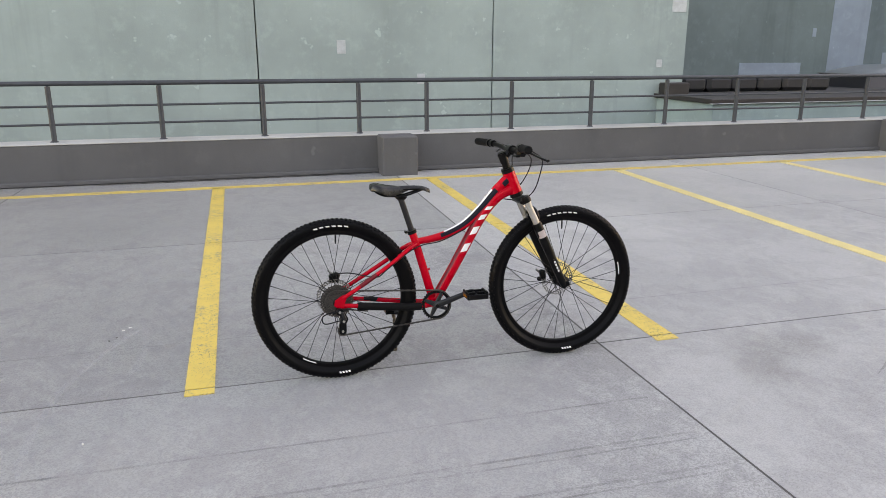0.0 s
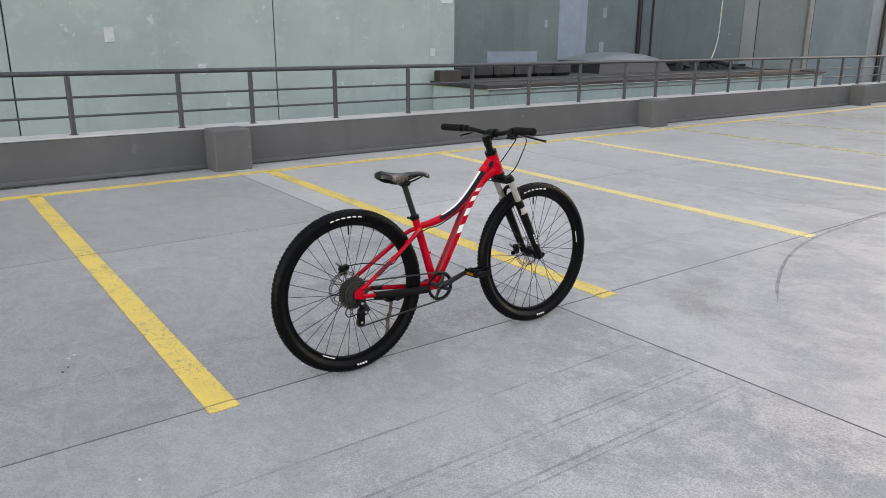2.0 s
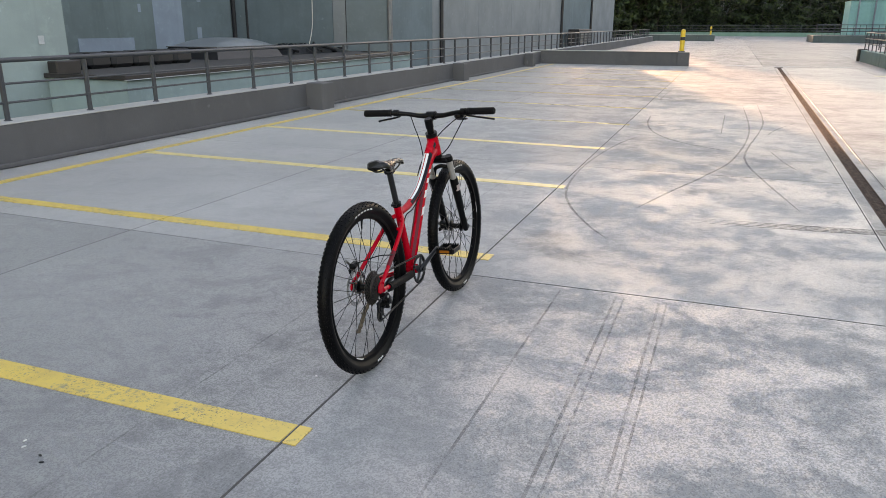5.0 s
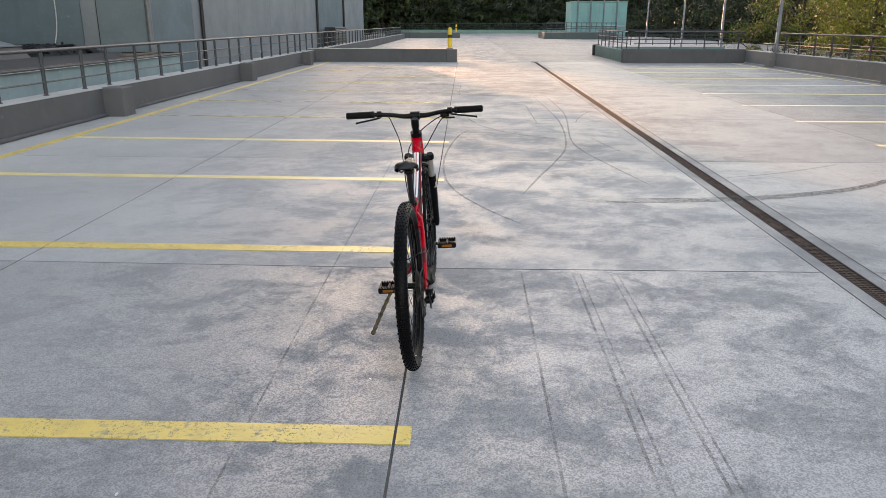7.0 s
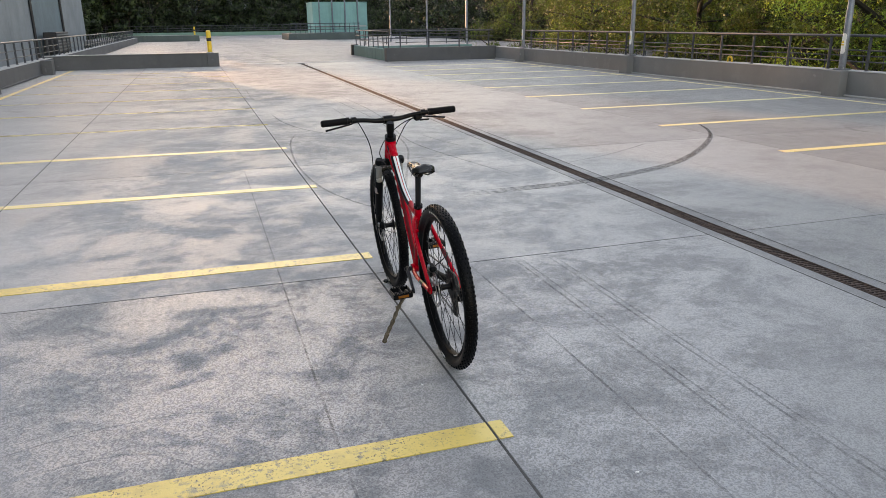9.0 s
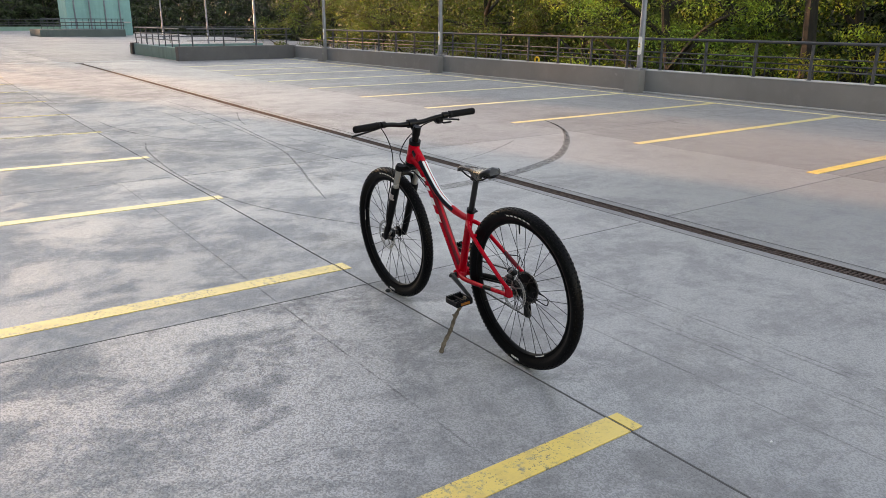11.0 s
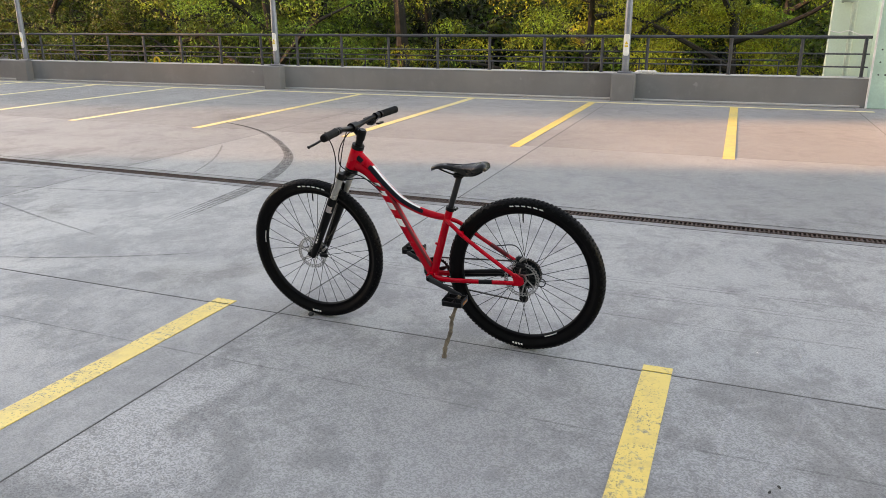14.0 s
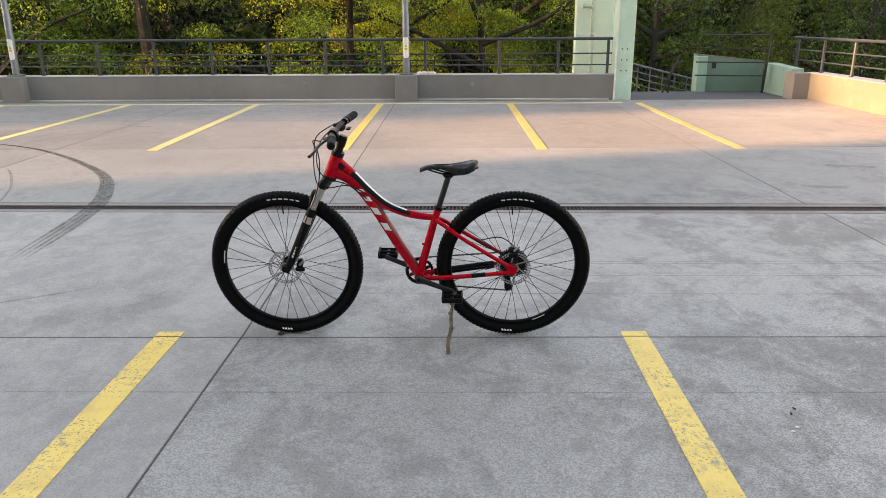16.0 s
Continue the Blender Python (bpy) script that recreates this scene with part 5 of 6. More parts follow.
part("clamp_bolt", Geo().tube([SC + Vector((-0.03, -0.012, 0.004)), SC + Vector((-0.03, 0.012, 0.004))], 0.006, 8), "alloy_black", clamp)
post_top = Vector((0.324, 0, 0.803))
seatpost = part("seatpost", Geo().tube([SC, post_top], 0.0136, 16), "crank_grey", bike)
part("seat_clamp_head", Geo().box(post_top + Vector((0.0, 0, 0.010)), (0.05, 0.04, 0.026), bevel=0.008), "alloy_black", seatpost)


def saddle_mesh():
    g = Geo()
    rows, cols = 22, 14
    for i in range(rows + 1):
        k = i / rows
        w = 0.021 + 0.049 * max(0.0, 1 - k / 0.62) ** 1.25
        w *= min(1.0, (0.16 + 5.5 * k) ** 0.5) * (1 if k < 0.9 else (1 - ((k - 0.9) / 0.1) ** 2 * 0.55))
        z = 0.866 - 0.008 * k + 0.017 * max(0.0, 1 - k / 0.45) ** 1.3 - 0.007 * max(0.0, 1 - k / 0.07) ** 2 - 0.016 * max(0.0, (k - 0.8) / 0.2) ** 2
        drop = 0.019 + 0.030 * max(0.0, 1 - abs(k - 0.28) / 0.34) ** 0.8
        for j in range(cols + 1):
            a = math.pi * j / cols
            y = w * math.cos(a)
            x = 0.187 + 0.268 * k + 0.022 * (1 - abs(math.cos(a))) * max(0.0, 1 - k / 0.18)
            zz = z - drop * (1 - math.sin(a) ** 0.45)
            if abs(y) < 0.012 and 0.05 < k < 0.75:
                zz -= 0.006
            g.v.append((x, y, zz))
            if i and j:
                b = i * (cols + 1) + j
                g.f.append((b, b - 1, b - cols - 2, b - cols - 1))
    b = rows * (cols + 1)
    g.f += [tuple(range(b, b + cols + 1)), tuple(range(cols, -1, -1))]
    return g


saddle = part("saddle", saddle_mesh(), "saddle", bike, "black padded saddle with a worn cover")
for s in (1, -1):
    part("saddle_rail", Geo().tube(smooth_path([(0.205, 0.03 * s, 0.842), (0.25, 0.028 * s, 0.822), (0.33, 0.023 * s, 0.818), (0.39, 0.020 * s, 0.832), (0.435, 0.008 * s, 0.845)], 5), 0.004, 8), "alloy_black", saddle)
part("saddle_shell", Geo().box((0.30, 0, 0.846), (0.22, 0.05, 0.006), bevel=0.002), "alloy_black", saddle)

# fork
fork = part("fork_crown", Geo().box((0, 0, 0), (0.05, 0.125, 0.032), Matrix.Translation(HB + STEER * 0.040 + FWD * 0.012) @ Matrix.Rotation(math.atan2(-STEER.x, -STEER.z), 4, "Y"), 0.011), "alloy_black", bike, "black suspension fork with silver stanchions")
part("steerer_spacer", Geo().tube([HT - STEER * 0.016, HT - STEER * 0.050], 0.0175, 16), "alloy_black", fork)
off = FA - (HB + STEER * ((FA - HB).dot(STEER)))
for s in (1, -1):
    top = HB + STEER * 0.020 + FWD * 0.016 + Vector((0, 0.058 * s, 0))
    bot = FA + Vector((-0.006, 0.058 * s, -0.018)) 
    d = (bot - top).normalized()
    part("fork_cap", Geo().tube([top, top + d * 0.012, top + d * 0.028], [0.017, 0.0215, 0.0215], 16), "alloy_black", fork)
    part("stanchion", Geo().tube([top + d * 0.02, top + d * 0.17], 0.0155, 16), "silver", fork, "bare silver stanchion")
    L = (bot - top).length
    leg = part("fork_leg", Geo().tube([top + d * 0.140, top + d * 0.150, top + d * 0.22, top + d * (L - 0.09), top + d * (L - 0.03), bot], [0.0205, 0.0225, 0.0222, 0.0185, 0.0175, 0.013], 18), "alloy_black", fork)
    part("leg_sticker", Geo().tube([top + d * 0.178 + Vector((0, 0.0025 * s, 0)), top + d * 0.212 + Vector((0, 0.0025 * s, 0))], 0.0210, 18), "sticker", leg, "small pale sticker on the fork leg")
    for q in range(5):
        c_ = top + d * (L - 0.16 + 0.016 * q)
        part("leg_mark", Geo().box((0, 0.0188 * s, 0), (0.008, 0.0012, 0.010), Matrix.Translation(c_) @ Matrix.Rotation(math.atan2(-d.x, -d.z), 4, "Y")), "decal", leg)
    part("axle_boss", Geo().tube([FA + Vector((0, 0.046 * s, 0)), FA + Vector((0, 0.072 * s, 0))], 0.013, 14), "alloy_black", fork)
arch = smooth_path([HB + STEER * 0.185 + FWD * 0.03 + Vector((0, 0.056, 0)), HB + STEER * 0.120 + FWD * 0.045 + Vector((0, 0.045, 0)), HB + STEER * 0.100 + FWD * 0.048, HB + STEER * 0.120 + FWD * 0.045 + Vector((0, -0.045, 0)), HB + STEER * 0.185 + FWD * 0.03 + Vector((0, -0.056, 0))], 6)
part("brake_arch", Geo().tube(arch, 0.0105, 10), "alloy_black", fork)


# wheels
def wheel(name, centre, rear):
    w = part(name, Geo().lathe([(0.298, -0.0125), (0.3105, -0.0135), (0.3145, -0.012), (0.312, -0.009), (0.304, 0.0), (0.312, 0.009), (0.3145, 0.012), (0.3105, 0.0135), (0.298, 0.0125), (0.2935, 0.004), (0.2935, -0.004)], 72, Matrix.Rotation(math.pi / 2, 4, "X"), loop=True), "rim", bike, "black alloy rim with thin spokes", m=Matrix.Translation(centre))
    prof = [(0.3390 + 0.0248 * math.cos(radians(-118 + 236 * i / 14)), 0.0264 * math.sin(radians(-118 + 236 * i / 14))) for i in range(15)]
    prof = [(0.310, -0.0125), (0.319, -0.0150)] + prof + [(0.319, 0.0150), (0.310, 0.0125)]
    T = Matrix.Rotation(math.pi / 2, 4, "X")
    tyre = part("tyre", Geo().lathe(prof, 80, T, flat=True), "rubber", w, "black knobbly mountain bike tyre")
    tread = Geo()
    for i in range(116):
        a = 2 * math.pi * i / 116
        rows = (-0.0190, -0.0062, 0.0062, 0.0190) if i % 2 else (-0.0235, -0.0125, 0.0, 0.0125, 0.0235)
        for y in rows:
            rr = 0.3390 + 0.0246 * math.sqrt(max(0.0, 1 - (y / 0.0262) ** 2))
            tilt = -y / 0.0262 * 0.95
            m = Matrix.Rotation(-a, 4, "Y") @ Matrix.Translation((rr, y, 0)) @ Matrix.Rotation(-tilt, 4, "Z")
            tread.box((0.0000, 0, 0), (0.0046, 0.0074, 0.0108 if i % 2 else 0.0092), m, 0.0007)
    tagged(part("tyre_tread", tread, "tread", w), "rows of small tread knobs", kind="stuff")
    # sidewall marks as plain slanted blocks
    for s in (1, -1):
        for mid, count, step, hgt in ((92, 6, 4.6, 0.0062), (-86, 4, 2.3, 0.0090)):
            for i in range(count):
                a = radians(mid + step * (i - (count - 1) / 2) * -s)
                g = Geo()
                for da in (-0.4, 0.4):
                    for dr in (-0.5, 0.5):
                        r = 0.3350 + dr * hgt
                        y = 0.0264 * math.sqrt(max(0, 1 - ((r - 0.3390) / 0.0248) ** 2)) + 0.0009
                        aa = a + radians(da * step * 0.8 - s * dr * 0.7)
                        g.v.append((r * math.cos(aa), s * y, r * math.sin(aa)))
                g.f.append((0, 1, 3, 2))
                part("sidewall_mark", g, "decal", w)
        for mid in ((-116,) if rear else (8,)):
            g = Geo()
            for i in range(9):
                a = radians(mid - 6 + 1.5 * i)
                for r in (0.2985, 0.3030):
                    g.v.append((r * math.cos(a), s * 0.0141, r * math.sin(a)))
                if i:
                    g.f.append((2 * i - 2, 2 * i, 2 * i + 1, 2 * i - 1))
            part("rim_decal", g, "decal", w)
    fl = 0.030
    hub = part("hub", Geo().lathe([(0.008, -0.062), (0.012, -0.05), (0.014, -0.040), (0.029, -fl - 0.002), (0.029, -fl + 0.002), (0.015, -0.022), (0.013, 0.0), (0.015, 0.022), (0.029, fl - 0.002), (0.029, fl + 0.002), (0.014, 0.040), (0.012, 0.05), (0.008, 0.062)], 24, T), "alloy_black", w)
    for i in range(32):
        s = 1 if i % 2 else -1
        cross = 1 if (i // 2) % 2 else -1
        a_rim = 2 * math.pi * (i + 0.5) / 32
        a_hub = a_rim + cross * radians(58)
        p0 = Vector((0.0265 * math.cos(a_hub), s * fl, 0.0265 * math.sin(a_hub)))
        p1 = Vector((0.296 * math.cos(a_rim), s * 0.003, 0.296 * math.sin(a_rim)))
        part("spoke", Geo().tube([p0, p0.lerp(p1, 0.955), p0.lerp(p1, 0.957), p1], [0.00135, 0.00135, 0.0021, 0.0021], 5), "spoke", w)
    part("valve", Geo().tube([(0, 0, 0.302), (0, 0, 0.262), (0, 0, 0.252)], [0.0035, 0.0035, 0.002], 8), "alloy_black", w, m=pose(0, 0, 0, 0, 2 if rear else 0, 0))
    # brake disc with slots on the left side
    disc = Geo()
    n = 60
    yy = 0.047
    for rr0, rr1 in ((0.065, 0.068), (0.076, 0.080), (0.018, 0.026)):
        disc.lathe([(rr0, -yy - 0.001), (rr1, -yy - 0.001), (rr1, -yy + 0.001), (rr0, -yy + 0.001)], n, T, loop=True)
    for i in range(6):
        a = math.pi / 3 * i
        disc.tube([(0.025 * math.cos(a), yy, 0.025 * math.sin(a)), (0.068 * math.cos(a + 0.5), yy, 0.068 * math.sin(a + 0.5))], 0.0035, 6, squash=0.3, side=(0, 1, 0))
    for i in range(36):
        a = 2 * math.pi * (i + 0.5) / 36
        disc.tube([(0.067 * math.cos(a), yy, 0.067 * math.sin(a)), (0.077 * math.cos(a + 0.07), yy, 0.077 * math.sin(a + 0.07))], 0.0028, 5, squash=0.35, side=(0, 1, 0))
    for i in range(30):
        a = 2 * math.pi * i / 30
        disc.tube([(0.079 * math.cos(a), yy, 0.079 * math.sin(a)), (0.0835 * math.cos(a + 0.03), yy, 0.0835 * math.sin(a + 0.03))], 0.003, 5, squash=0.3, side=(0, 1, 0))
    part("brake_disc", disc, "steel", w, "slotted steel brake disc")
    if rear:
        for i, teeth_r in enumerate((0.072, 0.065, 0.058, 0.052, 0.046, 0.040, 0.035, 0.030, 0.025)):
            y = -0.030 - 0.0036 * i
            cog = Geo()
            n = int(teeth_r * 2 * math.pi / 0.0127)
            poly = []
            for k in range(n):
                for da, dr in ((0.0, -0.002), (0.25, 0.003), (0.5, 0.003), (0.75, -0.002)):
                    a = 2 * math.pi * (k + da) / n
                    poly.append(((teeth_r + dr) * math.cos(a), (teeth_r + dr) * math.sin(a)))
            k2, vs2, fs2 = len(poly), [], []
            r_in = teeth_r - 0.0062
            for z2 in (-0.0009, 0.0009):
                vs2 += [(x, y + z2, z) for x, z in poly] + [(r_in * math.cos(2 * math.pi * q / k2), y + z2, r_in * math.sin(2 * math.pi * q / k2)) for q in range(k2)]
            for q in range(k2):
                q2 = (q + 1) % k2
                fs2 += [(q, q2, k2 + q2, k2 + q), (2 * k2 + q, 3 * k2 + q, 3 * k2 + q2, 2 * k2 + q2), (q, 2 * k2 + q, 2 * k2 + q2, q2), (k2 + q, k2 + q2, 3 * k2 + q2, 3 * k2 + q)]
            cog.add(vs2, fs2)
            part("cog", cog, "cogs", w)
        part("cog_carrier", Geo().lathe([(0.064, 0.027), (0.050, 0.034), (0.034, 0.046), (0.019, 0.062), (0.010, 0.064)], 24, T), "alloy_black", w)
    return w


rear_wheel = wheel("rear_wheel", RA, True)
front_wheel = wheel("front_wheel", FA, False)

# drivetrain
CR = radians(19.4)
crank = part("crankset", Geo().tube([BB - Vector((0, 0.060, 0)), BB + Vector((0, 0.060, 0))], 0.012, 16), "crank_grey", bike, "dark grey crankset")
ring = Geo()
n = 34
poly = []
for k in range(n):
    for da, dr in ((0.0, -0.0025), (0.3, 0.0025), (0.5, 0.0025), (0.8, -0.0025)):
        a = 2 * math.pi * (k + da) / n
        poly.append(((0.068 + dr) * math.cos(a), (0.068 + dr) * math.sin(a)))
vs, m_ = [], Matrix.Translation(BB + Vector((0, -0.046, 0))) @ Matrix.Rotation(math.pi / 2, 4, "X")
inner = [(0.054 * math.cos(2 * math.pi * i / len(poly)), 0.054 * math.sin(2 * math.pi * i / len(poly))) for i in range(len(poly))]
for z in (-0.0014, 0.0014):
    vs += [m_ @ Vector((x, y, z)) for x, y in poly] + [m_ @ Vector((x, y, z)) for x, y in inner]
k_ = len(poly)
fs = []
for i in range(k_):
    j = (i + 1) % k_
    fs += [(i, j, k_ + j, k_ + i), (2 * k_ + i, 3 * k_ + i, 3 * k_ + j, 2 * k_ + j), (i, 2 * k_ + i, 2 * k_ + j, j), (k_ + i, k_ + j, 3 * k_ + j, 3 * k_ + i)]
part("chainring", ring.add(vs, fs), "alloy_black", crank)
for i in range(4):
    a = CR + math.pi / 4 + i * math.pi / 2
    part("chainring_arm", Geo().tube([BB + Vector((0, -0.05, 0)), BB + Vector((0.06 * math.cos(a), -0.047, 0.06 * math.sin(a)))], [0.014, 0.007], 8, squash=0.5, side=(0, 1, 0)), "crank_grey", crank)
for s, sg in ((-1, 1), (1, -1)):
    tip = BB + Vector((0.170 * math.cos(CR) * sg, 0.074 * s, 0.170 * math.sin(CR) * sg))
    hub_ = BB + Vector((0, 0.058 * s, 0))
    part("crank_arm", Geo().tube([hub_ - (tip - hub_).normalized() * 0.014, hub_, hub_.lerp(tip, 0.2), hub_.lerp(tip, 0.9), tip, tip + (tip - hub_).normalized() * 0.012], [0.008, 0.017, 0.0145, 0.0115, 0.0125, 0.007], 14, squash=0.6, side=(0, 1, 0)), "crank_grey", crank)
    part("crank_bolt", Geo().tube([hub_ + Vector((0, 0.008 * s, 0)), hub_ + Vector((0, 0.014 * s, 0))], 0.009, 6), "alloy_black", crank)
    px, pz = tip.x, tip.z
    ped = part("pedal", Geo().tube([(px, tip.y, pz), (px, tip.y + 0.105 * s, pz)], 0.008, 10), "alloy_black", bike, "black platform pedal with amber reflectors")
    y0, y1 = tip.y + 0.018 * s, tip.y + 0.105 * s
    ym = (y0 + y1) / 2
    for dx in (-0.044, 0.044):
        part("pedal_bar", Geo().box((px + dx, ym, pz), (0.008, abs(y1 - y0), 0.026), bevel=0.002), "alloy_black", ped)
        part("reflector", Geo().box((px + dx * 1.1, ym, pz), (0.003, 0.05, 0.012)), "orange", ped, "amber reflector")
        for k in range(7):
            part("pedal_tooth", Geo().box((px + dx, y0 + (y1 - y0) * (k + 0.5) / 7, pz + 0.015), (0.007, 0.006, 0.008)), "alloy_black", ped)
    for y in (y0, ym, y1):
        part("pedal_cage", Geo().box((px, y, pz), (0.088, 0.007, 0.024), bevel=0.002), "alloy_black", ped)

cy = -0.0475
cog_r, ring_r = 0.050, 0.068
J1, J2 = RA + Vector((0.022, 0, -0.082)), RA + Vector((0.018, 0, -0.134))
path = []
for i in range(13):
    a = radians(90 + 10 * i)
    path.append(RA + Vector((cog_r * math.cos(a), cy, cog_r * math.sin(a))))
for i in range(4):
    path.append(J1 + Vector((0.018 * math.cos(radians(60 - 50 * i)), cy, 0.018 * math.sin(radians(60 - 50 * i)))))
for i in range(8):
    a = radians(150 + 17 * i)
    path.append(J2 + Vector((0.020 * math.cos(a), cy, 0.020 * math.sin(a))))
for i in range(18):
    a = radians(-78 + 168 * i / 17)
    path.append(BB + Vector((ring_r * math.cos(a), cy, ring_r * math.sin(a))))
path.append(path[0])
seg = [(path[i + 1] - path[i]).length for i in range(len(path) - 1)]
links, pos, i = Geo(), 0.0, 0
total = sum(seg)
count = int(total / 0.0127)
for k in range(count):
    target, acc, i = k * total / count, 0.0, 0
    while acc + seg[i] < target:
        acc += seg[i]
        i += 1
    d = (path[i + 1] - path[i]).normalized()
    p = path[i] + d * (target - acc)
    m_ = Matrix.Translation(p) @ Matrix.Rotation(math.atan2(-d.z, d.x), 4, "Y")
    links.box((0, 0, 0), (0.0128, 0.0055 if k % 2 else 0.0032, 0.0072 if k % 2 else 0.0062), m_)
    links.tube([m_ @ Vector((0.0055, -0.0036, 0)), m_ @ Vector((0.0055, 0.0036, 0))], 0.003, 6)
part("chain", links, "chain", bike, "oily bicycle chain")
part("chain_stay_guard", Geo().tube(smooth_path([(0.395, -0.041, 0.312), (0.30, -0.051, 0.322), (0.20, -0.058, 0.334), (0.105, -0.063, 0.345)], 5), [0.0175] * 16, 14, squash=0.95, side=(0, 1, 0)), "grip", bike, "black neoprene chain stay guard")

def side_plate(a, b, ra, rb, y, thick=0.003, n=9):
    """A flat link plate with rounded ends, upright along the wheel's plane."""
    d = b - a
    t0 = math.atan2(d.z, d.x)
    poly = [(b.x + rb * math.cos(t0 - math.pi / 2 + math.pi * k / n), b.z + rb * math.sin(t0 - math.pi / 2 + math.pi * k / n)) for k in range(n + 1)]
    poly += [(a.x + ra * math.cos(t0 + math.pi / 2 + math.pi * k / n), a.z + ra * math.sin(t0 + math.pi / 2 + math.pi * k / n)) for k in range(n + 1)]
    g, c = Geo(), len(poly)
    vs_ = [(x, y + s_ * thick / 2, z) for s_ in (-1, 1) for x, z in poly]
    return g.add(vs_, [tuple(range(c)), tuple(range(2 * c - 1, c - 1, -1))] + [(k, (k + 1) % c, c + (k + 1) % c, c + k) for k in range(c)])


B1, B2 = RA + Vector((0.004, 0, -0.034)), RA + Vector((0.030, 0, -0.070))
mech = part("rear_derailleur", Geo().tube([B1 + Vector((0, -0.064, 0)), B1 + Vector((0, -0.070, 0)), B1 + Vector((0, -0.092, 0)), B1 + Vector((0, -0.096, 0))], [0.011, 0.0145, 0.0145, 0.010], 16), "alloy_black", bike, "black rear derailleur")
part("derailleur_hanger", side_plate(RA + Vector((0.004, 0, -0.006)), B1, 0.011, 0.010, -0.0655, 0.005), "alloy_black", mech)
part("lower_knuckle", Geo().tube([J1 + Vector((-0.002, -0.058, 0.006)), J1 + Vector((-0.002, -0.062, 0.006)), J1 + Vector((-0.002, -0.090, 0.006)), J1 + Vector((-0.002, -0.095, 0.006))], [0.012, 0.0165, 0.0165, 0.010], 16), "alloy_black", mech)
for y, lift in ((-0.094, 0.004), (-0.074, -0.006)):
    part("parallelogram_link", side_plate(B1 + Vector((0.006, 0, lift)), J1 + Vector((0.004, 0, 0.012 + lift)), 0.0105, 0.0125, y, 0.007), "alloy_black", mech)
part("link_cover", Geo().box((0, 0, 0), (0.040, 0.010, 0.017), Matrix.Translation(B1.lerp(J1, 0.5) + Vector((0.006, -0.099, 0.006))) @ Matrix.Rotation(math.atan2(-(J1 - B1).z, (J1 - B1).x), 4, "Y"), 0.004), "crank_grey", mech)
for y in (-0.0400, -0.0555):
    part("cage_plate", side_plate(J1, J2, 0.0135, 0.0165, y, 0.0022), "alloy_black", mech)
for J in (J1, J2):
    teeth = []
    for k in range(11):
        for da, dr in ((0.0, 0.0150), (0.22, 0.0190), (0.42, 0.0190), (0.64, 0.0150)):
            a = 2 * math.pi * (k + da) / 11
            teeth.append((dr * math.cos(a), dr * math.sin(a)))
    part("jockey_wheel", Geo().prism(teeth, -0.0022, 0.0022, Matrix.Translation(J + Vector((0, cy, 0))) @ Matrix.Rotation(math.pi / 2, 4, "X")), "black", mech)
    part("pivot_bolt", Geo().tube([J + Vector((0, -0.0565, 0)), J + Vector((0, -0.0605, 0))], 0.0055, 8), "silver", mech)
for p in (B1 + Vector((0, -0.096, 0)), J1 + Vector((-0.002, -0.095, 0.006))):
    part("pivot_bolt", Geo().tube([p, p + Vector((0, -0.004, 0))], 0.0060, 8), "silver", mech)
part("cable_barrel", Geo().tube([B1 + Vector((-0.012, -0.086, 0.002)), B1 + Vector((-0.030, -0.086, -0.008))], [0.006, 0.004], 10), "alloy_black", mech)

# brakes
for name, c, r in (("rear_caliper", RA + Vector((0.002, 0.050, 0.096)), -10), ("front_caliper", FA + Vector((-0.074, 0.052, 0.024)), 75)):
    cal = part(name, Geo().box((0, 0, 0), (0.050, 0.032, 0.028), Matrix.Translation(c) @ pose(0, 0, 0, 0, r, 0), 0.009), "alloy_black", bike, "black disc brake caliper")
    part("caliper_arm", Geo().tube([c + Vector((0.0, 0.018, 0.0)), c + Vector((-0.026, 0.022, 0.024))], 0.006, 8), "steel", cal)
    part("caliper_mount", Geo().box(c + Vector((0.0, 0.012, -0.024)), (0.045, 0.014, 0.022), bevel=0.005), "alloy_black", cal)

# cockpit
stem_c = HT - STEER * 0.062
BC = Vector((0.842, 0, 1.002))
stem = part("stem", Geo().tube([stem_c, stem_c.lerp(BC, 0.5), BC], [0.016, 0.0165, 0.0165], 14), "alloy_black", bike)
part("stem_clamp", Geo().tube([HT - STEER * 0.045, HT - STEER * 0.088], 0.0205, 16), "alloy_black", stem)
part("stem_cap", Geo().tube([HT - STEER * 0.088, HT - STEER * 0.093], 0.017, 16), "alloy_black", stem)
part("bar_clamp", Geo().tube([BC + Vector((0, -0.024, 0)), BC + Vector((0, 0.024, 0))], 0.0215, 16), "alloy_black", stem)
bar_pts = []
for y, x, z in ((-0.345, -0.050, 0.022), (-0.22, -0.032, 0.020), (-0.13, -0.012, 0.012), (-0.06, -0.001, 0.0), (0, 0, 0), (0.06, -0.001, 0.0), (0.13, -0.012, 0.012), (0.22, -0.032, 0.020), (0.345, -0.050, 0.022)):
    bar_pts.append(BC + Vector((x, y, z)))
bp_ = smooth_path(bar_pts, 6)
part("handlebar", Geo().tube(bp_, [0.0115 + 0.004 * max(0, 1 - abs(p.y) / 0.08) for p in bp_], 14), "alloy_black", bike, "black riser handlebar")
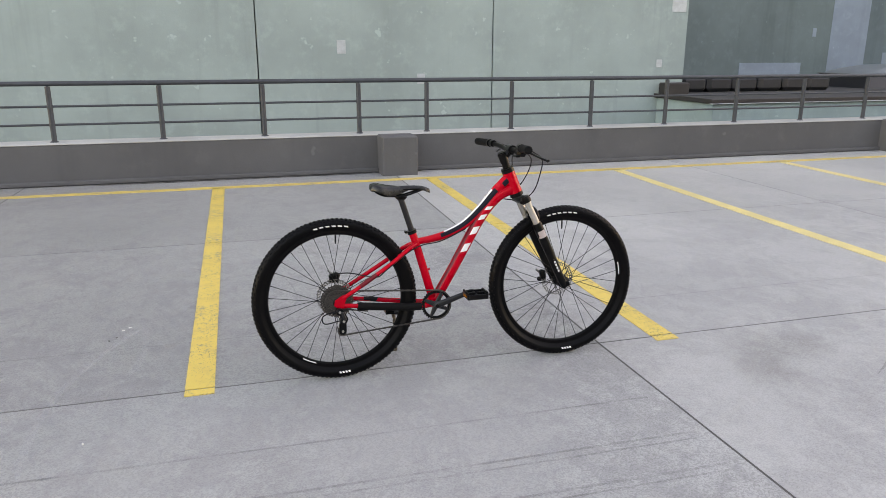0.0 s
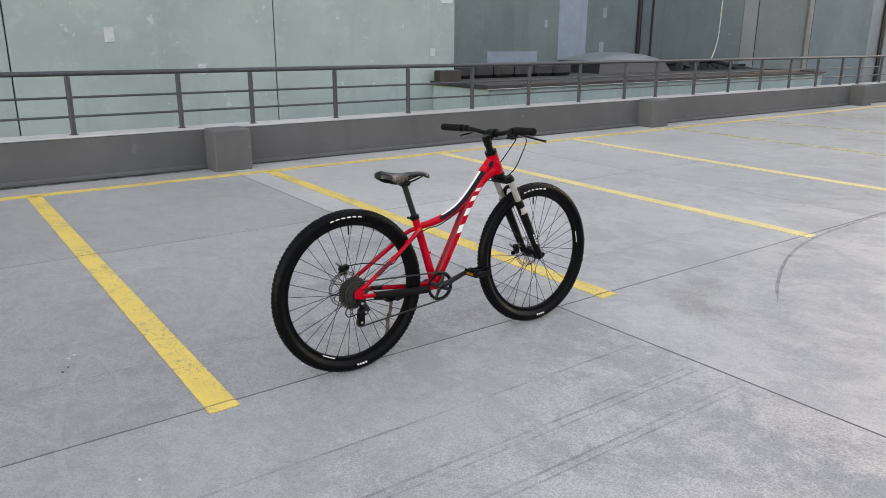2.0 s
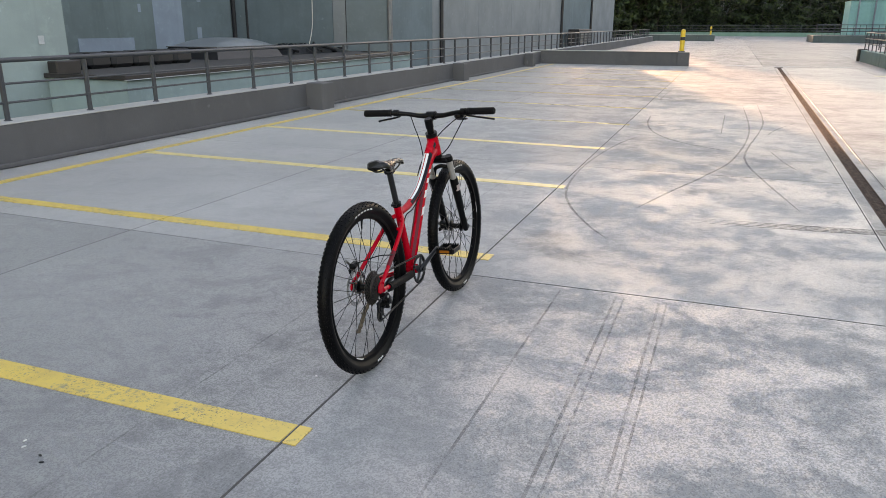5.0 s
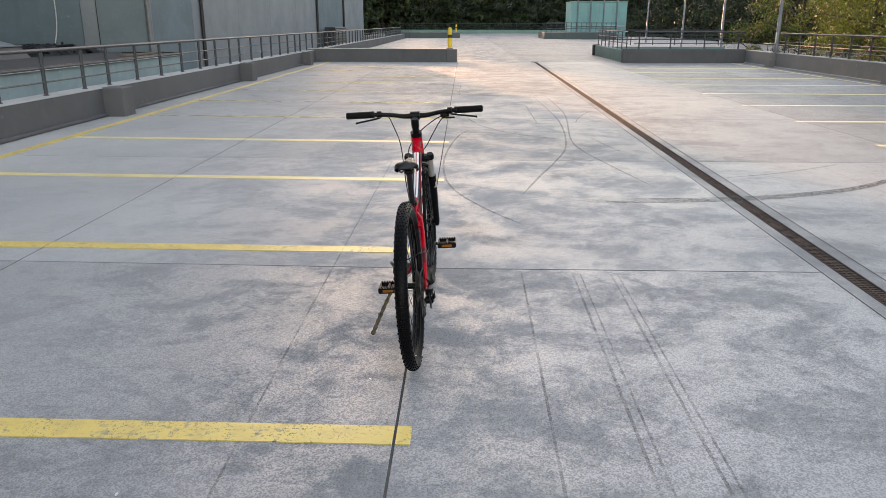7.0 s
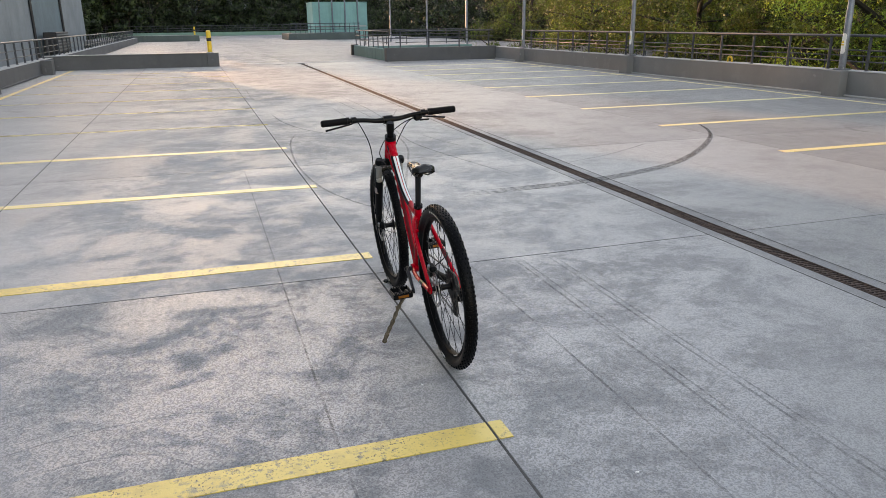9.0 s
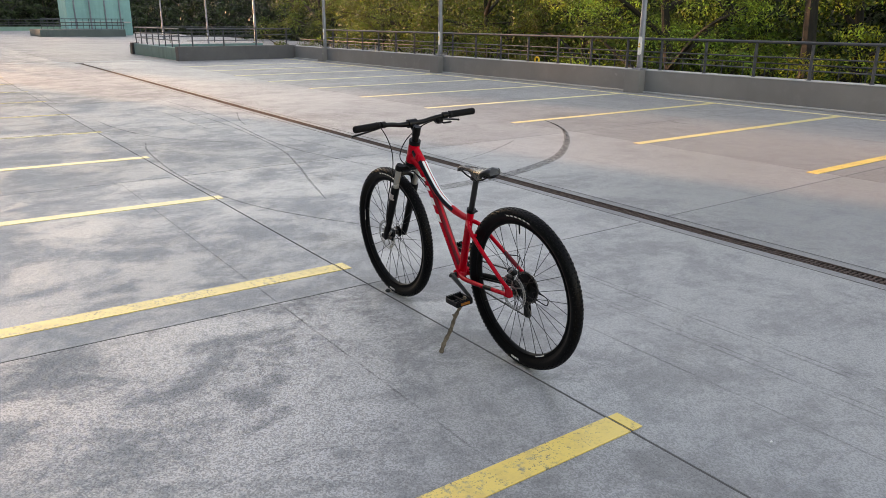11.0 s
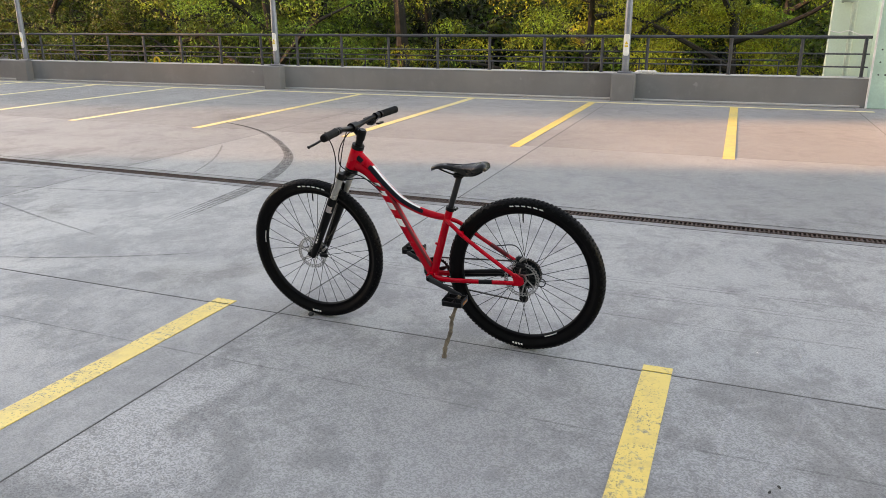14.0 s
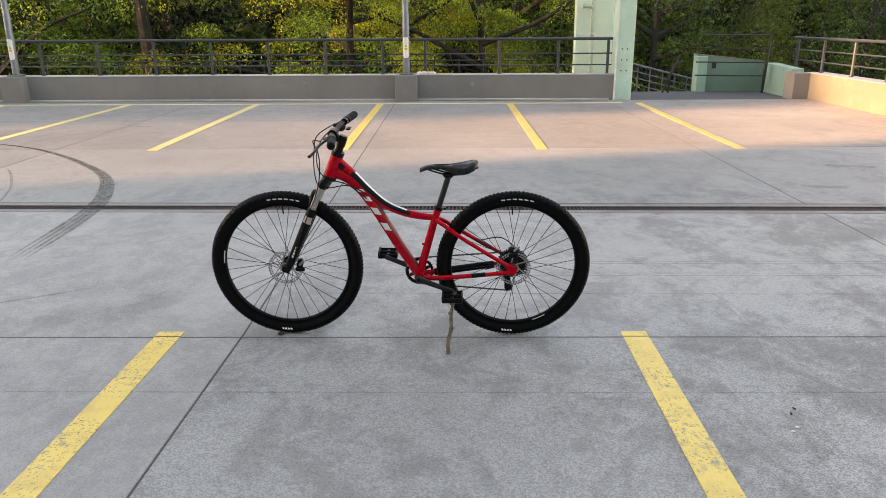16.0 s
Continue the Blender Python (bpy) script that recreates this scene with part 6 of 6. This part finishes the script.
for s in (1, -1):
    e0, e1 = bar_pts[-1] if s > 0 else bar_pts[0], bar_pts[-2] if s > 0 else bar_pts[1]
    d = (e1 - e0).normalized()
    gpts = [e0 + d * 0.128 * i / 16 for i in range(17)]
    grip = part("grip", Geo().tube([e0 - d * 0.004] + gpts, [0.013] + [0.0165 + (0.0012 if i % 2 else 0) for i in range(17)], 14), "grip", bike, "black ribbed rubber grip")
    part("grip_collar", Geo().tube([e0 + d * 0.128, e0 + d * 0.140], 0.0185, 14), "alloy_black", grip)
    lc = e0 + d * 0.165
    lever = part("brake_lever", Geo().tube(smooth_path([lc + Vector((0.012, 0, -0.004)), lc + Vector((0.040, 0.0, -0.020)), lc + Vector((0.055, 0.035 * s, -0.030)), lc + Vector((0.062, 0.095 * s, -0.040)), lc + Vector((0.074, 0.135 * s, -0.048))], 5), [0.010] + [0.0072] * 19 + [0.009], 10, squash=0.7, side=(0, 0, 1)), "alloy_black", bike, "black brake lever")
    part("lever_clamp", Geo().tube([lc - d * 0.012, lc + d * 0.012], 0.0165, 14), "alloy_black", lever)
    part("lever_body", Geo().tube([lc + Vector((0.012, 0, -0.006)), lc + Vector((0.045, -0.045 * s, -0.012))], [0.012, 0.007], 10), "alloy_black", lever)
    if s < 0:
        sh = part("shifter", Geo().box(lc + Vector((0.018, 0.028, -0.022)), (0.048, 0.046, 0.036), bevel=0.012), "alloy_black", bike, "black gear shifter pod")
        part("shift_paddle", Geo().box(lc + Vector((-0.016, 0.0, -0.034)), (0.022, 0.05, 0.008), bevel=0.003), "alloy_black", sh)

# cables
CABLES = [
    [bar_pts[1] + Vector((0.055, 0.03, -0.012)), Vector((0.940, -0.13, 0.965)), Vector((0.952, -0.085, 0.90)), Vector((0.945, -0.03, 0.815)), Vector((0.915, 0.035, 0.765)), Vector((0.86, 0.056, 0.765)), Vector((0.78, 0.045, 0.772)), Vector((0.69, 0.030, 0.725))],
    [bar_pts[1] + Vector((0.040, 0.06, -0.02)), Vector((0.905, -0.09, 0.965)), Vector((0.925, -0.01, 0.905)), Vector((0.905, 0.045, 0.835)), Vector((0.85, 0.050, 0.800)), Vector((0.78, 0.044, 0.775)), Vector((0.70, 0.028, 0.705))],
    [bar_pts[7] + Vector((0.055, -0.03, -0.012)), Vector((0.905, 0.15, 1.000)), Vector((0.892, 0.12, 0.94)), Vector((0.895, 0.095, 0.86)), Vector((0.915, 0.088, 0.76)), Vector((0.975, 0.088, 0.62)), Vector((1.035, 0.078, 0.47)), FA + Vector((-0.075, 0.066, 0.085))],
    [Vector((0.62, -0.020, 0.655)), Vector((0.50, -0.022, 0.605)), Vector((0.41, -0.026, 0.592)), Vector((0.33, -0.045, 0.560)), Vector((0.24, -0.058, 0.498)), Vector((0.19, -0.062, 0.47)), Vector((0.08, -0.04, 0.492)), Vector((0.02, 0.03, 0.475)), RA + Vector((0.01, 0.06, 0.095))],
    [Vector((0.15, -0.060, 0.318)), Vector((0.05, -0.072, 0.335)), Vector((-0.045, -0.086, 0.322)), Vector((-0.045, -0.088, 0.285)), RA + Vector((0.004, -0.085, -0.075))],
]
for c in CABLES:
    part("cable", Geo().tube(smooth_path(c, 7), 0.0026, 7), "black_hose", bike, "thin black brake or gear cable")
part("bottle_boss", Geo().tube([BB.lerp(SJ, 0.52) + Vector((0.012, 0, 0.004)), BB.lerp(SJ, 0.52) + Vector((0.026, 0, 0.008))], 0.006, 8), "red", frame_ob)

# the twig that props the left pedal, and the pebble at the front tyre
twig = smooth_path([(0.918, 0.246, 0.0), (0.918, 0.226, 0.05), (0.904, 0.202, 0.11), (0.904, 0.176, 0.17), (0.890, 0.148, 0.235), (0.884, 0.136, 0.268)], 5)
tg = Geo().tube(twig, [0.0105 + 0.0018 * math.sin(2.1 * i) - 0.003 * i / len(twig) for i in range(len(twig))], 9)
for a, b in (((0.905, 0.204, 0.105), (0.891, 0.211, 0.118)), ((0.904, 0.178, 0.165), (0.916, 0.181, 0.18))):
    tg.tube([a, b], [0.006, 0.004], 6)
thing("twig", tg, "stick", "dry brown twig propping up the pedal", "twig")
pb = Geo().lathe([(0.006, 0.0), (0.014, 0.004), (0.016, 0.011), (0.010, 0.018), (0.003, 0.021)], 9)
thing("pebble", pb, "stone", "small dark pebble wedged at the front tyre", "pebble", m=pose(1.745, 0.03, 0.0, 8, 5, 30))


# tiny scraps lying on the deck
for i, (x, y) in enumerate([(-0.38, 0.92), (0.44, 0.2), (-0.41, -0.31), (-0.41, 0.89), (5.01, -7.79), (-0.43, 0.79), (-0.46, 0.75)]):
    bit = Geo().lathe([(0.002, 0.0), (0.006, 0.001), (0.005, 0.004), (0.001, 0.005)], 6)
    dark = i > 4
    thing("stone_chip" if dark else "paper_scrap", bit, "stone" if dark else "cloth", "tiny dark stone chip on the concrete" if dark else "tiny white paper scrap on the concrete", "stone chip" if dark else "paper scrap", m=pose(x, y, 0.0005, rz=50 * i) @ Matrix.Diagonal((1.6, 0.8, 1, 1)))


# ---- concrete slabs of the deck, with open joints ----
rows_ = [(-11.0, -8.12), (-8.12, -5.50), (-5.50, None), (None, 0.055), (0.055, 2.65), (2.65, 5.60)]
xs_ = [-6.0, -2.07] + [1.935 + 3.77 * i for i in range(7)] + [27.6]
cache = {}


def tone(ob, x0, y0):
    """Sets each slab's lightness, warmth and gloss by where it lies."""
    if x0 < 1:
        k, warm, gloss = (0.98, 1.0, 1.35) if y0 is None else (0.93, 1.0, 1.4)
        if y0 is not None and y0 > 2:
            k, gloss = 0.82, 1.0
    elif x0 < 5 and (y0 is None or y0 > -3):
        k, warm, gloss = 1.18, 0.985, 0.48
    elif x0 < 27 and (y0 is None or y0 > -3):
        k, warm, gloss = 1.17 if x0 < 12 else 1.05, 0.985, 0.1
    else:
        k, warm, gloss = 0.86, 0.985, 0.5
    # southern rows are coloured darker to hold down the low sun on them
    if y0 is not None and y0 < -5.6:
        k, gloss = 0.89, 0.1
    elif y0 is not None and y0 < -5:
        k, gloss = (0.95, 0.7) if x0 < 5 else (0.95, 0.25)
    ob.color = (k, k * (1 + warm) / 2, k * warm, gloss)


SKEW = 0.0225


def slab(x0, x1, y0, y1):
    gap = 0.0052
    if y0 is None or y1 is None or (y0 > 0 and x1 < 28):
        # slabs beside the drain follow its slant, and the joints between the bays run a little askew
        e = [-2.515 - x * math.tan(radians(1.0)) + (0.142 if y0 is None else -0.142) for x in (x0, x1)]
        lo = [e[0], e[1]] if y0 is None else [y0 + gap, y0 + gap]
        hi = [e[0], e[1]] if y1 is None else [y1 - gap, y1 - gap]
        b = 0.0018
        sa, sb = (SKEW * y0, SKEW * y1) if y0 is not None and y0 > 0 else (0.0, 0.0)
        kl, kr = (x0 > -5.9) * 1.0, (x1 < 27) * 1.0
        q = [(x0 + gap + sa * kl, lo[0]), (x1 - gap + sa * kr, lo[1]), (x1 - gap + sb * kr, hi[1]), (x0 + gap + sb * kl, hi[0])]
        t = [(q[0][0] + b, lo[0] + b), (q[1][0] - b, lo[1] + b), (q[2][0] - b, hi[1] - b), (q[3][0] + b, hi[0] - b)]
        g = Geo().add([(x, y, 0.0) for x, y in t] + [(x, y, -b) for x, y in q] + [(x, y, -0.03) for x, y in q], [(0, 1, 2, 3)] + [(i + 4 * k, (i + 1) % 4 + 4 * k, (i + 1) % 4 + 4 * k + 4, i + 4 * k + 4) for k in (0, 1) for i in range(4)])
        tone(part("slab", g, "floor", floor), x0, y0)
        return
    sx, sy = round(x1 - x0 - 2 * gap, 3), round(y1 - y0 - 2 * gap, 3)
    if (sx, sy) not in cache:
        cache[sx, sy] = mesh_of("slab", Geo().box((0, 0, -0.015), (sx, sy, 0.03), bevel=0.0018), "floor")
    tone(part("slab", cache[sx, sy], "floor", floor, m=pose((x0 + x1) / 2, (y0 + y1) / 2, 0)), x0, y0)


for y0, y1 in rows_:
    for x0, x1 in zip(xs_, xs_[1:]):
        slab(x0, x1, y0, y1)
for y0, y1 in ((-11.5, -6.5), (-6.5, -2.5), (-2.5, 1.2), (1.2, 5.6)):
    for i in range(8):
        slab(27.6 + 7.3 * i, 34.9 + 7.3 * i, y0, y1)


# dark filler in the joints, just below the surface
def filler(x0, y0, x1, y1):
    d = Vector((x1 - x0, y1 - y0, 0))
    m_ = pose((x0 + x1) / 2, (y0 + y1) / 2, -0.006) @ Matrix.Rotation(math.atan2(d.y, d.x), 4, "Z")
    part("joint_strip", Geo().box((0, 0, 0), (d.length, 0.0100, 0.009)), "joint", floor, m=m_)


for x in xs_[1:-1]:
    yd = -2.515 - x * math.tan(radians(1.0))
    filler(x, -10.98, x, yd - 0.15)
    filler(x, yd + 0.15, x, 0.055)
    filler(x, 0.055, x + SKEW * 5.58, 5.58)
for y in (-8.12, -5.50, 0.055, 2.65):
    filler(-5.98, y, 27.55, y)
